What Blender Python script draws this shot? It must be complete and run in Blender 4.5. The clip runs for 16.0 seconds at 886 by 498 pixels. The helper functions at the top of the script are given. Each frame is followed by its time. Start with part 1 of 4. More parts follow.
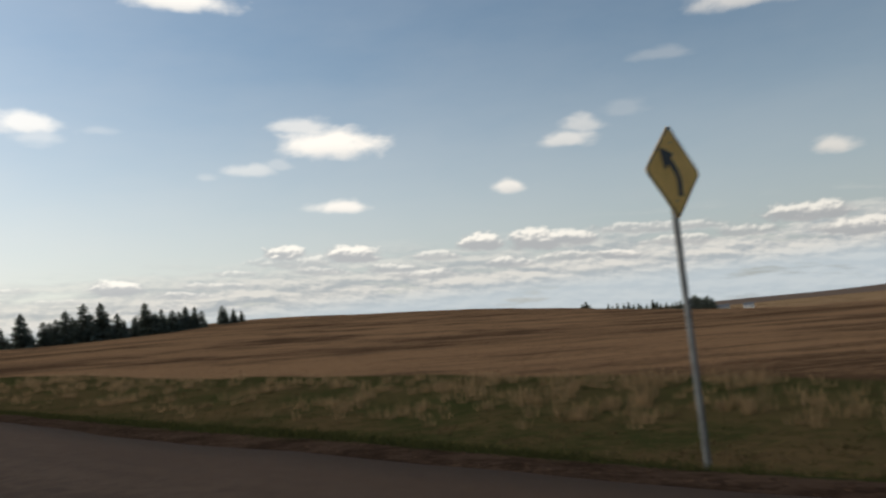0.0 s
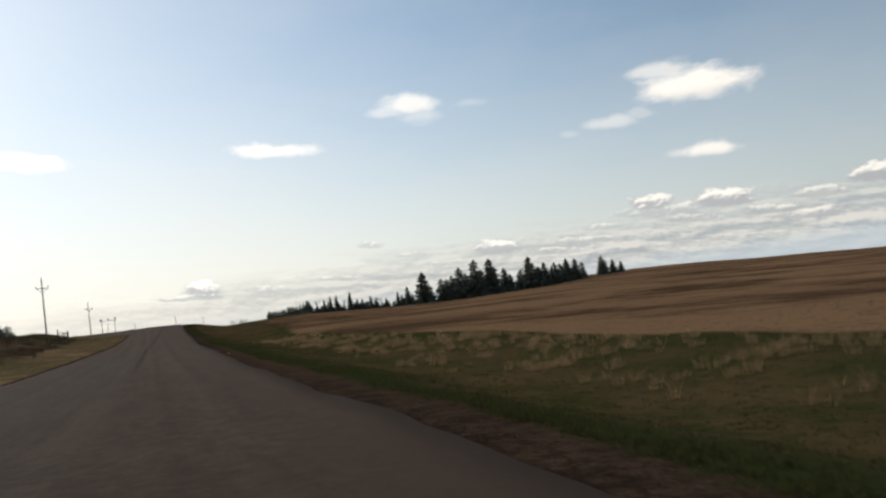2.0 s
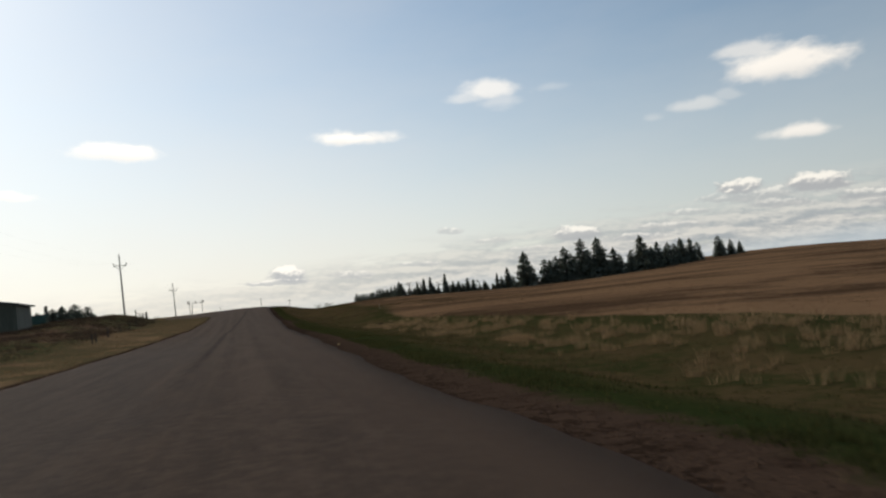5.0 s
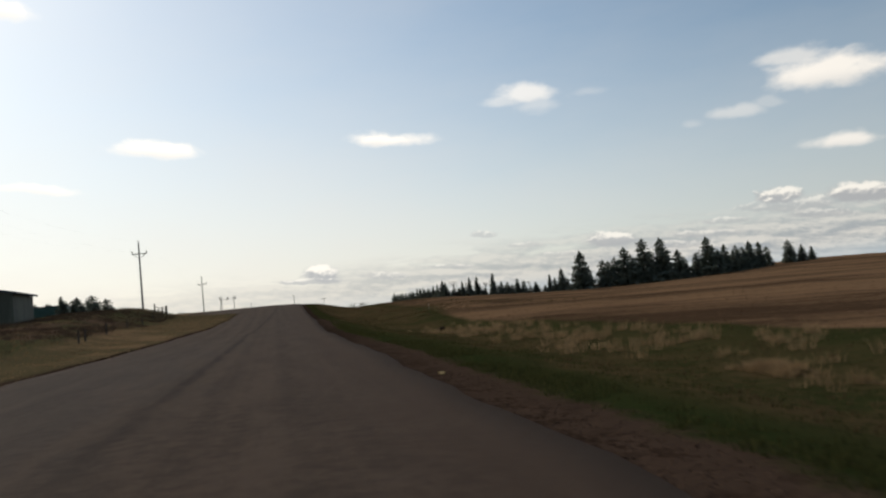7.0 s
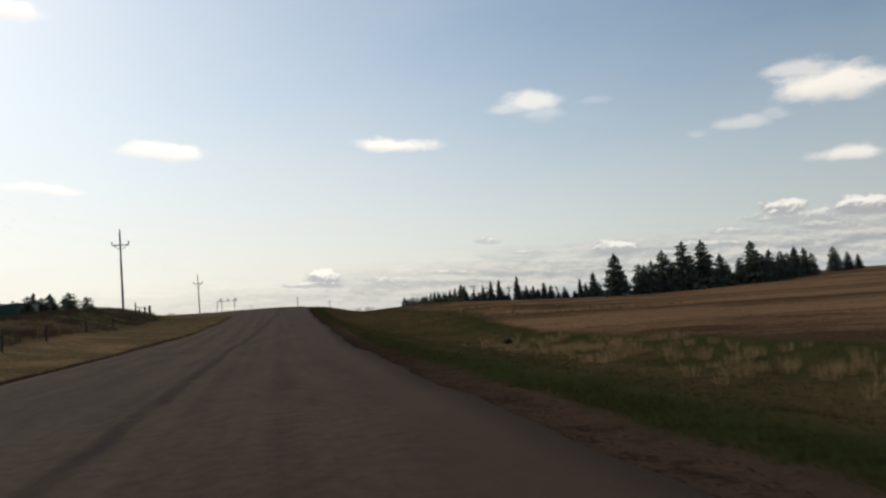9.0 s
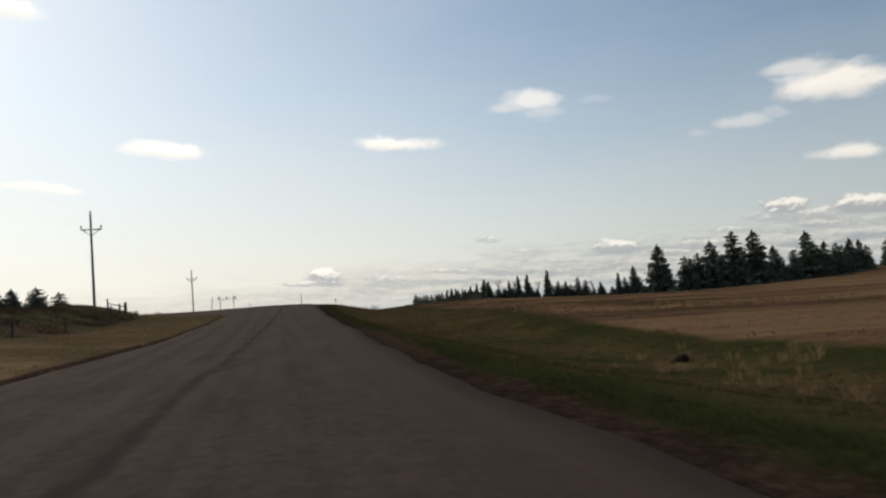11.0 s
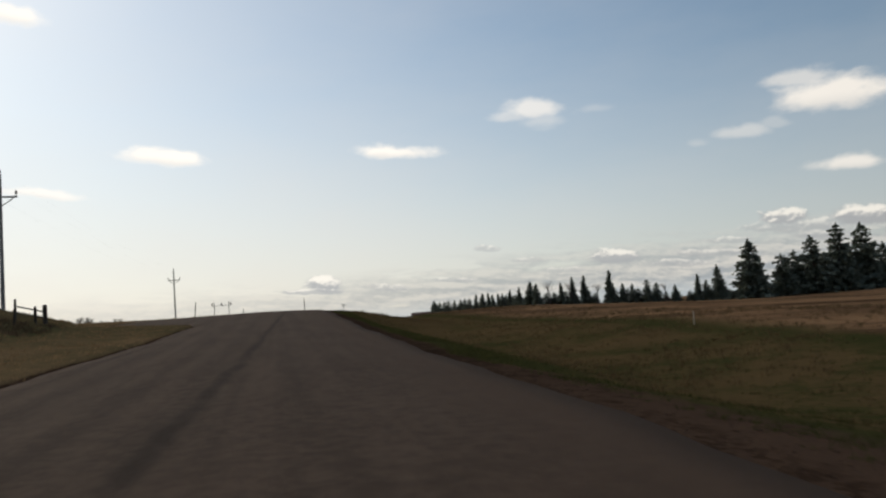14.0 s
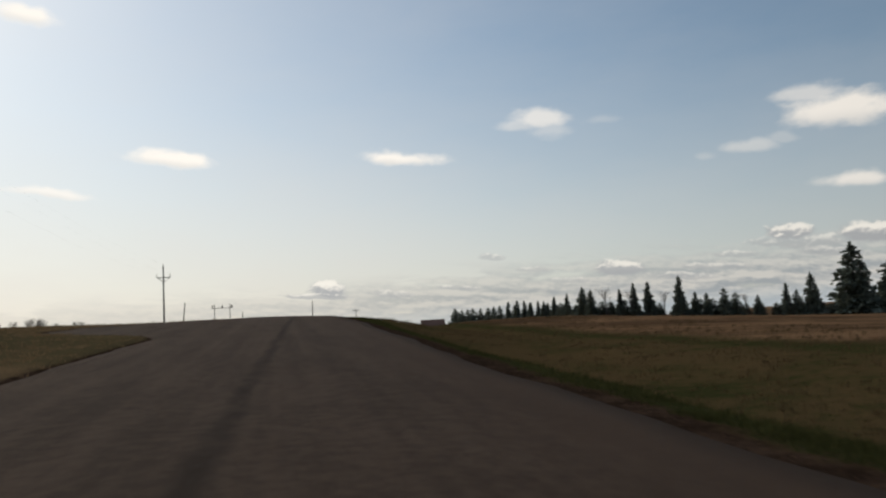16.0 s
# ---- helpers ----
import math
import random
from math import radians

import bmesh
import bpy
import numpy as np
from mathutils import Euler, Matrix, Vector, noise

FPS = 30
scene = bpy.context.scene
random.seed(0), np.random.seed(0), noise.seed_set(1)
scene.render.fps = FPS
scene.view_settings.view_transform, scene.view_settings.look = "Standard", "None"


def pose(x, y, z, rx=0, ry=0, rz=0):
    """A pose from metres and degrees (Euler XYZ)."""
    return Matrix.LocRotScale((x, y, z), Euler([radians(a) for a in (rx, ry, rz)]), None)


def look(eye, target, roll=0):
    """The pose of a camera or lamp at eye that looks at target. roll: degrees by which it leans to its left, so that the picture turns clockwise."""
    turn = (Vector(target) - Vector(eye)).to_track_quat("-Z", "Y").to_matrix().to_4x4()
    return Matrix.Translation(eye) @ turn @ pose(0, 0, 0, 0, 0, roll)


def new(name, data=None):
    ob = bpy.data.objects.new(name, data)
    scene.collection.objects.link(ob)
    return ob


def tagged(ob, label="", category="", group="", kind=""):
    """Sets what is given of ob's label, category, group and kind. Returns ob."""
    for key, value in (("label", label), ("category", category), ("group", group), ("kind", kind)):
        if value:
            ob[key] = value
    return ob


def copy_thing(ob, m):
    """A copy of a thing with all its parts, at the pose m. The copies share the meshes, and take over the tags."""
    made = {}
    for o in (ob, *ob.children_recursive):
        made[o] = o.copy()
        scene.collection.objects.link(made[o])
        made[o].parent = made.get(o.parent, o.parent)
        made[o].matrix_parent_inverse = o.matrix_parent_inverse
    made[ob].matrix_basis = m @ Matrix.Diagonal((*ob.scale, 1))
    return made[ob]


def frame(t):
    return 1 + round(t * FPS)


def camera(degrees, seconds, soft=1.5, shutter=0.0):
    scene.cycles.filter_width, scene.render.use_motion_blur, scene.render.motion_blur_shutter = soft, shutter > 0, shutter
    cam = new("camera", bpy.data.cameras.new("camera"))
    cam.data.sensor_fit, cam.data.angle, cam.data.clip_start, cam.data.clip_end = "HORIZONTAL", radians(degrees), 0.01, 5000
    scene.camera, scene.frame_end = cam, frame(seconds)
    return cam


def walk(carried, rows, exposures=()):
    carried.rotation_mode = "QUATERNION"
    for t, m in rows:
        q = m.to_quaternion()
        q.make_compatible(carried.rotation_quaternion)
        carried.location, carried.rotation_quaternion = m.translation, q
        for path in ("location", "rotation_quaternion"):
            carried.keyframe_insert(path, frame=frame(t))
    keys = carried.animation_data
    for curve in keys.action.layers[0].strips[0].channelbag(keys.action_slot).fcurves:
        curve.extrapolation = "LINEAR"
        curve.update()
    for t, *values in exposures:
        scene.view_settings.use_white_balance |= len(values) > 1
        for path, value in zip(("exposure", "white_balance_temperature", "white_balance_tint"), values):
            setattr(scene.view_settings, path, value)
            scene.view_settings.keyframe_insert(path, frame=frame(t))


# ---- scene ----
cam = camera(58.7, 16.0, soft=2.3, shutter=0.25)
PATH = [
    (0, (0.742, -0.538, 1.069), (0.668, 1.453, 1.233), -6.0),
    (0.5, (-0.192, 1.537, 1.095), (-0.587, 3.493, 1.234), -6.9),
    (1, (-1.376, 3.385, 1.103), (-2.027, 5.271, 1.240), -7.3),
    (1.5, (-2.797, 5.328, 1.156), (-3.612, 7.149, 1.300), -8.2),
    (2, (-4.491, 7.457, 1.151), (-5.449, 9.206, 1.304), -7.9),
    (2.5, (-6.508, 9.502, 1.158), (-7.551, 11.201, 1.310), -7.8),
    (3, (-8.666, 11.699, 1.181), (-9.758, 13.367, 1.332), -7.8),
    (3.5, (-10.923, 13.706, 1.217), (-12.035, 15.361, 1.378), -7.7),
    (4, (-13.221, 15.586, 1.246), (-14.353, 17.228, 1.394), -8.2),
    (6.5, (-26.612, 27.646, 1.389), (-27.761, 29.277, 1.531), -5.4),
    (7, (-29.662, 30.366, 1.482), (-30.861, 31.959, 1.643), -5.9),
    (7.5, (-32.673, 33.012, 1.557), (-33.874, 34.603, 1.723), -5.2),
    (8, (-35.808, 35.764, 1.649), (-37.009, 37.354, 1.829), -4.8),
    (8.5, (-38.979, 38.535, 1.699), (-40.181, 40.123, 1.878), -4.7),
    (9, (-42.165, 41.279, 1.828), (-43.369, 42.867, 2.005), -4.9),
    (11.5, (-59.234, 55.540, 2.279), (-60.440, 57.127, 2.453), -4.9),
    (12, (-62.776, 58.576, 2.363), (-63.983, 60.161, 2.542), -4.8),
    (12.5, (-66.238, 61.662, 2.537), (-67.442, 63.249, 2.717), -4.9),
    (13, (-69.614, 64.634, 2.668), (-70.812, 66.225, 2.852), -4.9),
    (13.5, (-73.154, 67.722, 2.795), (-74.353, 69.312, 2.980), -5.0),
    (14, (-76.751, 70.779, 2.984), (-77.952, 72.366, 3.179), -4.6),
    (14.5, (-80.421, 73.858, 3.189), (-81.625, 75.442, 3.392), -4.2),
    (15, (-84.178, 77.117, 3.397), (-85.381, 78.702, 3.600), -3.8),
    (15.5, (-87.813, 80.273, 3.547), (-89.022, 81.853, 3.756), -3.8),
    (16, (-91.420, 83.351, 3.785), (-92.629, 84.930, 4.000), -3.3),
]
walk(cam, [(t, look(eye, target, roll)) for t, eye, target, roll in PATH], exposures=[(t, stops, 6800, 4.4) for t, stops in ((0, 0.17), (1, 0.24), (1.5, 0.28), (2, 0.19), (2.5, 0.07), (4, 0.05), (6.5, 0.05), (7.5, -0.01), (12, -0.02), (13, -0.03), (14, -0.08), (15, -0.2), (16, -0.19))])

# ---- sky, sun ----
SUN_AZ, SUN_EL = 88.0, 40.0  # degrees to the left of +y, and above the horizon


def direction(az, el):
    a, e = radians(az), radians(el)
    return Vector((-math.sin(a) * math.cos(e), math.cos(a) * math.cos(e), math.sin(e)))


class Nodes:
    """Short-hand for building a node tree."""

    def __init__(self, tree):
        self.tree = tree
        tree.nodes.clear()

    def put(self, value, socket):
        if isinstance(value, bpy.types.NodeSocket):
            self.tree.links.new(value, socket)
        elif value is not None:
            socket.default_value = value

    def node(self, kind, inputs=(), **settings):
        n = self.tree.nodes.new(kind)
        for key, value in settings.items():
            setattr(n, key, value)
        for key, value in dict(inputs).items():
            self.put(value, n.inputs[key])
        return n

    def math(self, op, a, b=None, c=None, clamp=False):
        n = self.node("ShaderNodeMath", operation=op, use_clamp=clamp)
        for k, v in enumerate((a, b, c)):
            self.put(v, n.inputs[k])
        return n.outputs[0]

    def vec(self, op, a, b=None, scale=None):
        n = self.node("ShaderNodeVectorMath", operation=op)
        self.put(a, n.inputs[0])
        self.put(b, n.inputs[1])
        if scale is not None:
            self.put(scale, n.inputs["Scale"])
        return n.outputs["Value" if op in ("DOT_PRODUCT", "LENGTH") else "Vector"]

    def noise(self, vector, scale, detail=4.0, rough=0.55, colour=False):
        n = self.node("ShaderNodeTexNoise", {"Vector": vector, "Scale": scale, "Detail": detail, "Roughness": rough})
        return n.outputs["Color" if colour else "Fac"]

    def span(self, x, a, b, smooth=True):
        n = self.node("ShaderNodeMapRange", {"Value": x, "From Min": a, "From Max": b},
                      interpolation_type="SMOOTHSTEP" if smooth else "LINEAR")
        return n.outputs["Result"]

    def mix(self, f, a, b, blend="MIX"):
        n = self.node("ShaderNodeMix", data_type="RGBA", blend_type=blend)
        self.put(f, n.inputs["Factor"])
        self.put(a, n.inputs[6])
        self.put(b, n.inputs[7])
        return n.outputs[2]


def rgb(r, g, b):
    return (r, g, b, 1.0)


# fair-weather clouds: azimuth, elevation, half width, half height in degrees, how thick
HIGH_CLOUDS = [
    (56.5, 12.95, 3.9, 0.95, 1.0), (40.2, 12.8, 3.8, 0.85, 1.0), (29.5, 14.8, 3.2, 1.15, 0.68), (28.9, 14.2, 2.2, 1.2, 0.3), (31.4, 14.6, 1.8, 0.7, 0.4), (25.2, 14.5, 1.5, 0.5, 0.15),
    (9.5, 12.8, 4.8, 1.8, 1.0), (11.6, 14.3, 2.9, 0.95, 0.58), (15.4, 11.4, 2.3, 0.7, 0.4), (18.3, 11.1, 1.1, 0.5, 0.18), (13.3, 11.7, 1.3, 0.6, 0.22),
    (9.2, 8.3, 2.6, 0.8, 0.9), (-8.8, 12.4, 2.0, 1.1, 0.5), (-7.8, 11.4, 3.0, 0.95, 0.65), (-11.9, 13.1, 2.2, 0.9, 0.13), (-3.1, 8.7, 1.5, 0.85, 0.85),
    (-15.0, 16.2, 2.9, 0.7, 0.16), (-25.1, 8.2, 2.1, 0.9, 0.8), (-21.0, 18.9, 5.4, 1.5, 0.7), (19.5, 23.0, 4.4, 1.3, 0.9), (65.7, 21.7, 2.7, 1.05, 1.0), (64.2, 10.55, 3.4, 0.5, 0.75),
]
LOW_CLOUDS = [
    (45.9, 3.6, 1.5, 0.9, 0.95), (46.6, 3.2, 3.0, 0.3, 0.75), (41.6, 3.15, 2.0, 0.4, 0.5), (36.5, 3.3, 2.0, 0.25, 0.5), (24.8, 3.85, 2.3, 0.8, 0.85), (33.8, 5.3, 1.2, 0.35, 0.5),
    (13.6, 5.35, 1.8, 0.75, 0.95), (13.0, 4.7, 3.6, 0.7, 0.6), (8.7, 4.9, 2.5, 0.95, 1.0), (-0.7, 4.8, 2.0, 0.95, 1.0), (-4.6, 4.6, 2.4, 1.25, 1.0), (-7.2, 4.4, 2.2, 0.9, 0.95),
    (-13.1, 4.5, 6.0, 0.55, 0.6), (-22.8, 4.2, 3.6, 0.95, 0.95), (-25.9, 2.8, 3.4, 0.8, 0.9), (18.5, 3.6, 3.5, 0.35, 0.5), (-10.5, 2.9, 2.6, 0.5, 0.8), (3.5, 3.0, 3.0, 0.5, 0.7),
    (2.5, 4.2, 2.2, 0.6, 0.65), (-2.5, 3.2, 2.4, 0.6, 0.75), (6.0, 3.7, 2.6, 0.5, 0.65), (-6.6, 3.2, 2.6, 0.5, 0.65), (11.0, 3.9, 2.4, 0.45, 0.6), (17.2, 4.3, 1.8, 0.35, 0.5),
    (20.7, 3.1, 2.5, 0.4, 0.5), (-15.0, 3.3, 3.0, 0.6, 0.7), (-19.0, 3.5, 2.4, 0.6, 0.7), (28.5, 3.3, 2.2, 0.3, 0.45), (31.0, 4.3, 1.6, 0.25, 0.4),
]


def build_world():
    world = bpy.data.worlds.new("prairie_sky")
    scene.world = world
    world.use_nodes = True
    n = Nodes(world.node_tree)
    way = n.node("ShaderNodeTexCoord").outputs["Generated"]
    sky = n.node("ShaderNodeTexSky", sky_type="NISHITA", sun_disc=False, sun_elevation=radians(SUN_EL),
                 sun_rotation=radians(-SUN_AZ), altitude=700.0, air_density=1.0, dust_density=2.2, ozone_density=0.9)
    base = n.vec("MULTIPLY", sky.outputs["Color"], (SKY * 0.985, SKY, SKY * 0.965))
    sunward = n.vec("DOT_PRODUCT", way, tuple(direction(SUN_AZ, SUN_EL * 0.5)))
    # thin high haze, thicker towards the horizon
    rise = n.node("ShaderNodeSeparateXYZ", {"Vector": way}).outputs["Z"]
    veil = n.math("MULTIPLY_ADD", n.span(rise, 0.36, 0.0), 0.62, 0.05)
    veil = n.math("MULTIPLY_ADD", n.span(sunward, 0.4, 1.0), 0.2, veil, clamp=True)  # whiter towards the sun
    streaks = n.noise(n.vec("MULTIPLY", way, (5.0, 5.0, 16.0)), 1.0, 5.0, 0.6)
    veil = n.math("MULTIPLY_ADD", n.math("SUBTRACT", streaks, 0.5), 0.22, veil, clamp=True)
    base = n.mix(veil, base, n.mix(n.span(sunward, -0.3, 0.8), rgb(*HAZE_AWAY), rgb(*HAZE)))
    base = n.vec("SCALE", base, scale=n.math("MULTIPLY_ADD", n.span(sunward, -0.6, 0.9, False), 0.5, 0.58))
    big = n.vec("SUBTRACT", n.noise(way, 20.0, 3.0, 0.6, True), (0.5, 0.5, 0.5))
    # puffs: fluffy noise that eats into the clouds' outlines
    soft_puff = n.math("SUBTRACT", n.noise(n.vec("MULTIPLY", way, (26.0, 26.0, 54.0)), 1.0, 6.0, 0.52), 0.5)
    crisp = n.vec("MULTIPLY", way, (58.0, 58.0, 92.0))
    crisp_puff = n.math("SUBTRACT", n.noise(crisp, 1.0, 6.0, 0.58), 0.5)
    over_puff = n.math("SUBTRACT", n.noise(n.vec("ADD", crisp, (-0.12, 0.0, 0.3)), 1.0, 6.0, 0.58), 0.5)
    bent = n.vec("ADD", way, n.vec("MULTIPLY", big, (0.02, 0.02, 0.008)))

    def clouds(rows, puff, eaten, soft, flat_base):
        """How dense a group of clouds is in this direction, and how far up in its cloud."""
        density, top = None, None
        for az, el, w, h, thick in rows:
            turn = Euler((0, 0, radians(az))).to_matrix() @ Euler((radians(el), 0, 0)).to_matrix() @ Euler((0, radians(5.0), 0)).to_matrix()
            local = n.node("ShaderNodeMapping", {"Vector": bent, "Location": direction(az, el), "Rotation": turn.to_euler(),
                                                 "Scale": (radians(w), 1.0, radians(h))}, vector_type="TEXTURE").outputs[0]
            xyz = n.node("ShaderNodeSeparateXYZ", {"Vector": local})
            x, z = xyz.outputs["X"], xyz.outputs["Z"]
            squat = n.math("MAXIMUM", z, n.math("MULTIPLY", z, -flat_base))
            away = n.vec("LENGTH", n.node("ShaderNodeCombineXYZ", {"X": x, "Y": xyz.outputs["Y"], "Z": squat}).outputs[0])
            body = n.math("MULTIPLY_ADD", puff, eaten, n.math("SUBTRACT", 1.0, away))
            d = n.math("MULTIPLY", n.span(body, 0.0, soft), thick)
            density = d if density is None else n.math("MAXIMUM", density, d)
            lit = n.math("MULTIPLY", d, z)
            top = lit if top is None else n.math("ADD", top, lit)
        return density, top

    high, high_top = clouds(HIGH_CLOUDS, soft_puff, 1.3, 0.72, 1.5)
    low, low_top = clouds(LOW_CLOUDS, crisp_puff, 1.05, 0.42, 1.4)
    # the layered bank of cloud low over the far fields
    part = n.node("ShaderNodeSeparateXYZ", {"Vector": way})
    slope = n.vec("SCALE", (0.0, 0.0, 1.0), scale=n.math("MULTIPLY", n.vec("DOT_PRODUCT", way, tuple(direction(-85, 0))), 0.09))
    leaning = n.vec("ADD", n.vec("ADD", way, n.vec("MULTIPLY", big, (0.02, 0.02, 0.006))), slope)  # the layers lean a little
    layer = n.vec("MULTIPLY", leaning, (8.0, 8.0, 60.0))
    here, above = n.noise(layer, 1.0, 8.0, 0.6), n.noise(n.vec("ADD", layer, (-0.1, 0.0, 0.4)), 1.0, 8.0, 0.6)
    side = n.span(n.vec("DOT_PRODUCT", way, tuple(direction(-20, 0))), 0.1, 0.85)
    bank_low = n.span(part.outputs["Z"], n.math("MULTIPLY_ADD", side, 0.035, 0.075), 0.04)
    cover = n.math("MULTIPLY", n.span(n.math("ADD", here, n.math("MULTIPLY", bank_low, 0.2)), 0.5, 0.64), bank_low)
    cover = n.math("MULTIPLY", cover, n.math("MULTIPLY_ADD", side, 0.7, 0.3))
    lumps = n.noise(n.vec("MULTIPLY", leaning, (30.0, 30.0, 84.0)), 1.0, 6.0, 0.62)
    lumps_up = n.noise(n.vec("ADD", n.vec("MULTIPLY", leaning, (30.0, 30.0, 84.0)), (-0.1, 0.0, 0.35)), 1.0, 6.0, 0.62)
    relief = n.math("ADD", n.math("MULTIPLY", n.math("SUBTRACT", here, above), 1.5), n.math("MULTIPLY", n.math("SUBTRACT", lumps, lumps_up), 1.4))
    bank_colour = n.mix(n.span(relief, -0.22, 0.22, False), rgb(*BANK_DARK), rgb(*BANK_LIGHT))
    bank_colour = n.mix(n.math("MULTIPLY", n.span(part.outputs["Z"], 0.042, 0.012), 0.8), bank_colour, rgb(0.48, 0.54, 0.62))
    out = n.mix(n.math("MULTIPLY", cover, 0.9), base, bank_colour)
    glow = n.math("MULTIPLY_ADD", n.span(sunward, -0.3, 0.8, False), 0.52, 0.82)  # clouds are brighter towards the sun
    out = n.mix(high, out, n.vec("SCALE", n.mix(n.span(high_top, -0.5, 0.2), rgb(*CLOUD_BASE), rgb(*CLOUD_TOP)), scale=glow))
    glow = n.math("MULTIPLY_ADD", n.span(sunward, -0.3, 0.8, False), 0.3, 0.84)
    heap = n.math("ADD", low_top, n.math("MULTIPLY", n.math("SUBTRACT", crisp_puff, over_puff), 1.5))
    out = n.mix(n.math("MULTIPLY", low, 0.95), out, n.vec("SCALE", n.mix(n.span(heap, -0.06, 0.5), rgb(*HEAP_BASE), rgb(*HEAP_TOP)), scale=glow))
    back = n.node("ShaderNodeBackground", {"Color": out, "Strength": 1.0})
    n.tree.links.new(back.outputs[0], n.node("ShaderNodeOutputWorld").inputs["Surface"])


SKY = 0.128
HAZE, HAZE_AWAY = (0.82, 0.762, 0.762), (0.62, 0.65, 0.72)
CLOUD_TOP, CLOUD_BASE = (0.88, 0.825, 0.81), (0.7, 0.675, 0.685)
HEAP_TOP, HEAP_BASE = (0.97, 0.915, 0.885), (0.43, 0.435, 0.475)
BANK_LIGHT, BANK_DARK = (0.68, 0.65, 0.645), (0.365, 0.39, 0.44)
build_world()

sun = new("sun", bpy.data.lights.new("sun", "SUN"))
sun.data.energy, sun.data.angle, sun.data.color = 1.3, radians(0.6), (1.0, 0.89, 0.74)
sun.matrix_world = look(direction(SUN_AZ, SUN_EL) * 50, (0, 0, 0))


# ---- materials ----
ORIGIN, AHEAD, ACROSS = Vector((-29.66, 30.39)), Vector((-0.7593, 0.6508)), Vector((0.6508, 0.7593))
ROAD_TURN = math.degrees(math.atan2(AHEAD.y, AHEAD.x))


def material(name, paint, rough=0.8, bump=0.0, metal=0.0, gloss=0.5):
    """paint(n, place) gives the colour and, if wanted, the height for the bump."""
    m = bpy.data.materials.new(name)
    m.use_nodes = True
    n = Nodes(m.node_tree)
    place = n.node("ShaderNodeNewGeometry").outputs["Position"]
    made = paint(n, place)
    colour, height = made if isinstance(made, tuple) else (made, None)
    shader = n.node("ShaderNodeBsdfPrincipled", {"Base Color": colour, "Roughness": rough, "Metallic": metal, "Specular IOR Level": gloss})
    if height is not None and bump:
        n.put(n.node("ShaderNodeBump", {"Height": height, "Strength": 1.0, "Distance": bump}).outputs[0], shader.inputs["Normal"])
    n.put(shader.outputs[0], n.node("ShaderNodeOutputMaterial").inputs["Surface"])
    return m


def plain(name, a, b, scale=6.0, rough=0.7, bump=0.0, metal=0.0, stretch=(1, 1, 1), gloss=0.4):
    """Two tones mixed by noise at two sizes."""
    def paint(n, place):
        p = n.node("ShaderNodeTexCoord").outputs["Object"]
        p = n.vec("MULTIPLY", p, stretch)
        coarse, grain = n.noise(p, scale, 3.0), n.noise(p, scale * 7.0, 4.0)
        f = n.math("ADD", n.math("MULTIPLY", coarse, 0.6), n.math("MULTIPLY", grain, 0.4))
        return n.mix(n.span(f, 0.36, 0.64), rgb(*a), rgb(*b)), grain
    return material(name, paint, rough, bump, metal, gloss)


def straw(name, dark, light, rough=0.75, through_light=0.45):
    """Grass blades: every tuft has a tone of its own."""
    def paint(n, place):
        g = n.node("ShaderNodeNewGeometry")
        patch = n.noise(place, 0.35, 3.0)
        f = n.math("ADD", n.math("MULTIPLY", g.outputs["Random Per Island"], 0.7), n.math("MULTIPLY", patch, 0.45))
        return n.mix(n.span(f, 0.15, 0.95, False), rgb(*dark), rgb(*light))
    m = material(name, paint, rough, gloss=0.0)
    n = m.node_tree
    shader = next(x for x in n.nodes if x.type == "BSDF_PRINCIPLED")
    out = next(x for x in n.nodes if x.type == "OUTPUT_MATERIAL")
    thin, mix = n.nodes.new("ShaderNodeBsdfTranslucent"), n.nodes.new("ShaderNodeMixShader")
    n.links.new(shader.inputs["Base Color"].links[0].from_socket, thin.inputs["Color"])
    mix.inputs[0].default_value = through_light
    n.links.new(shader.outputs[0], mix.inputs[1])
    n.links.new(thin.outputs[0], mix.inputs[2])
    n.links.new(mix.outputs[0], out.inputs["Surface"])
    return m


def across_road(n, place):
    """Metres to the right of the road's line, and along it."""
    shifted = n.vec("SUBTRACT", place, (ORIGIN.x, ORIGIN.y, 0.0))
    u = n.vec("DOT_PRODUCT", shifted, (ACROSS.x, ACROSS.y, 0.0))
    s = n.vec("DOT_PRODUCT", shifted, (AHEAD.x, AHEAD.y, 0.0))
    return u, s


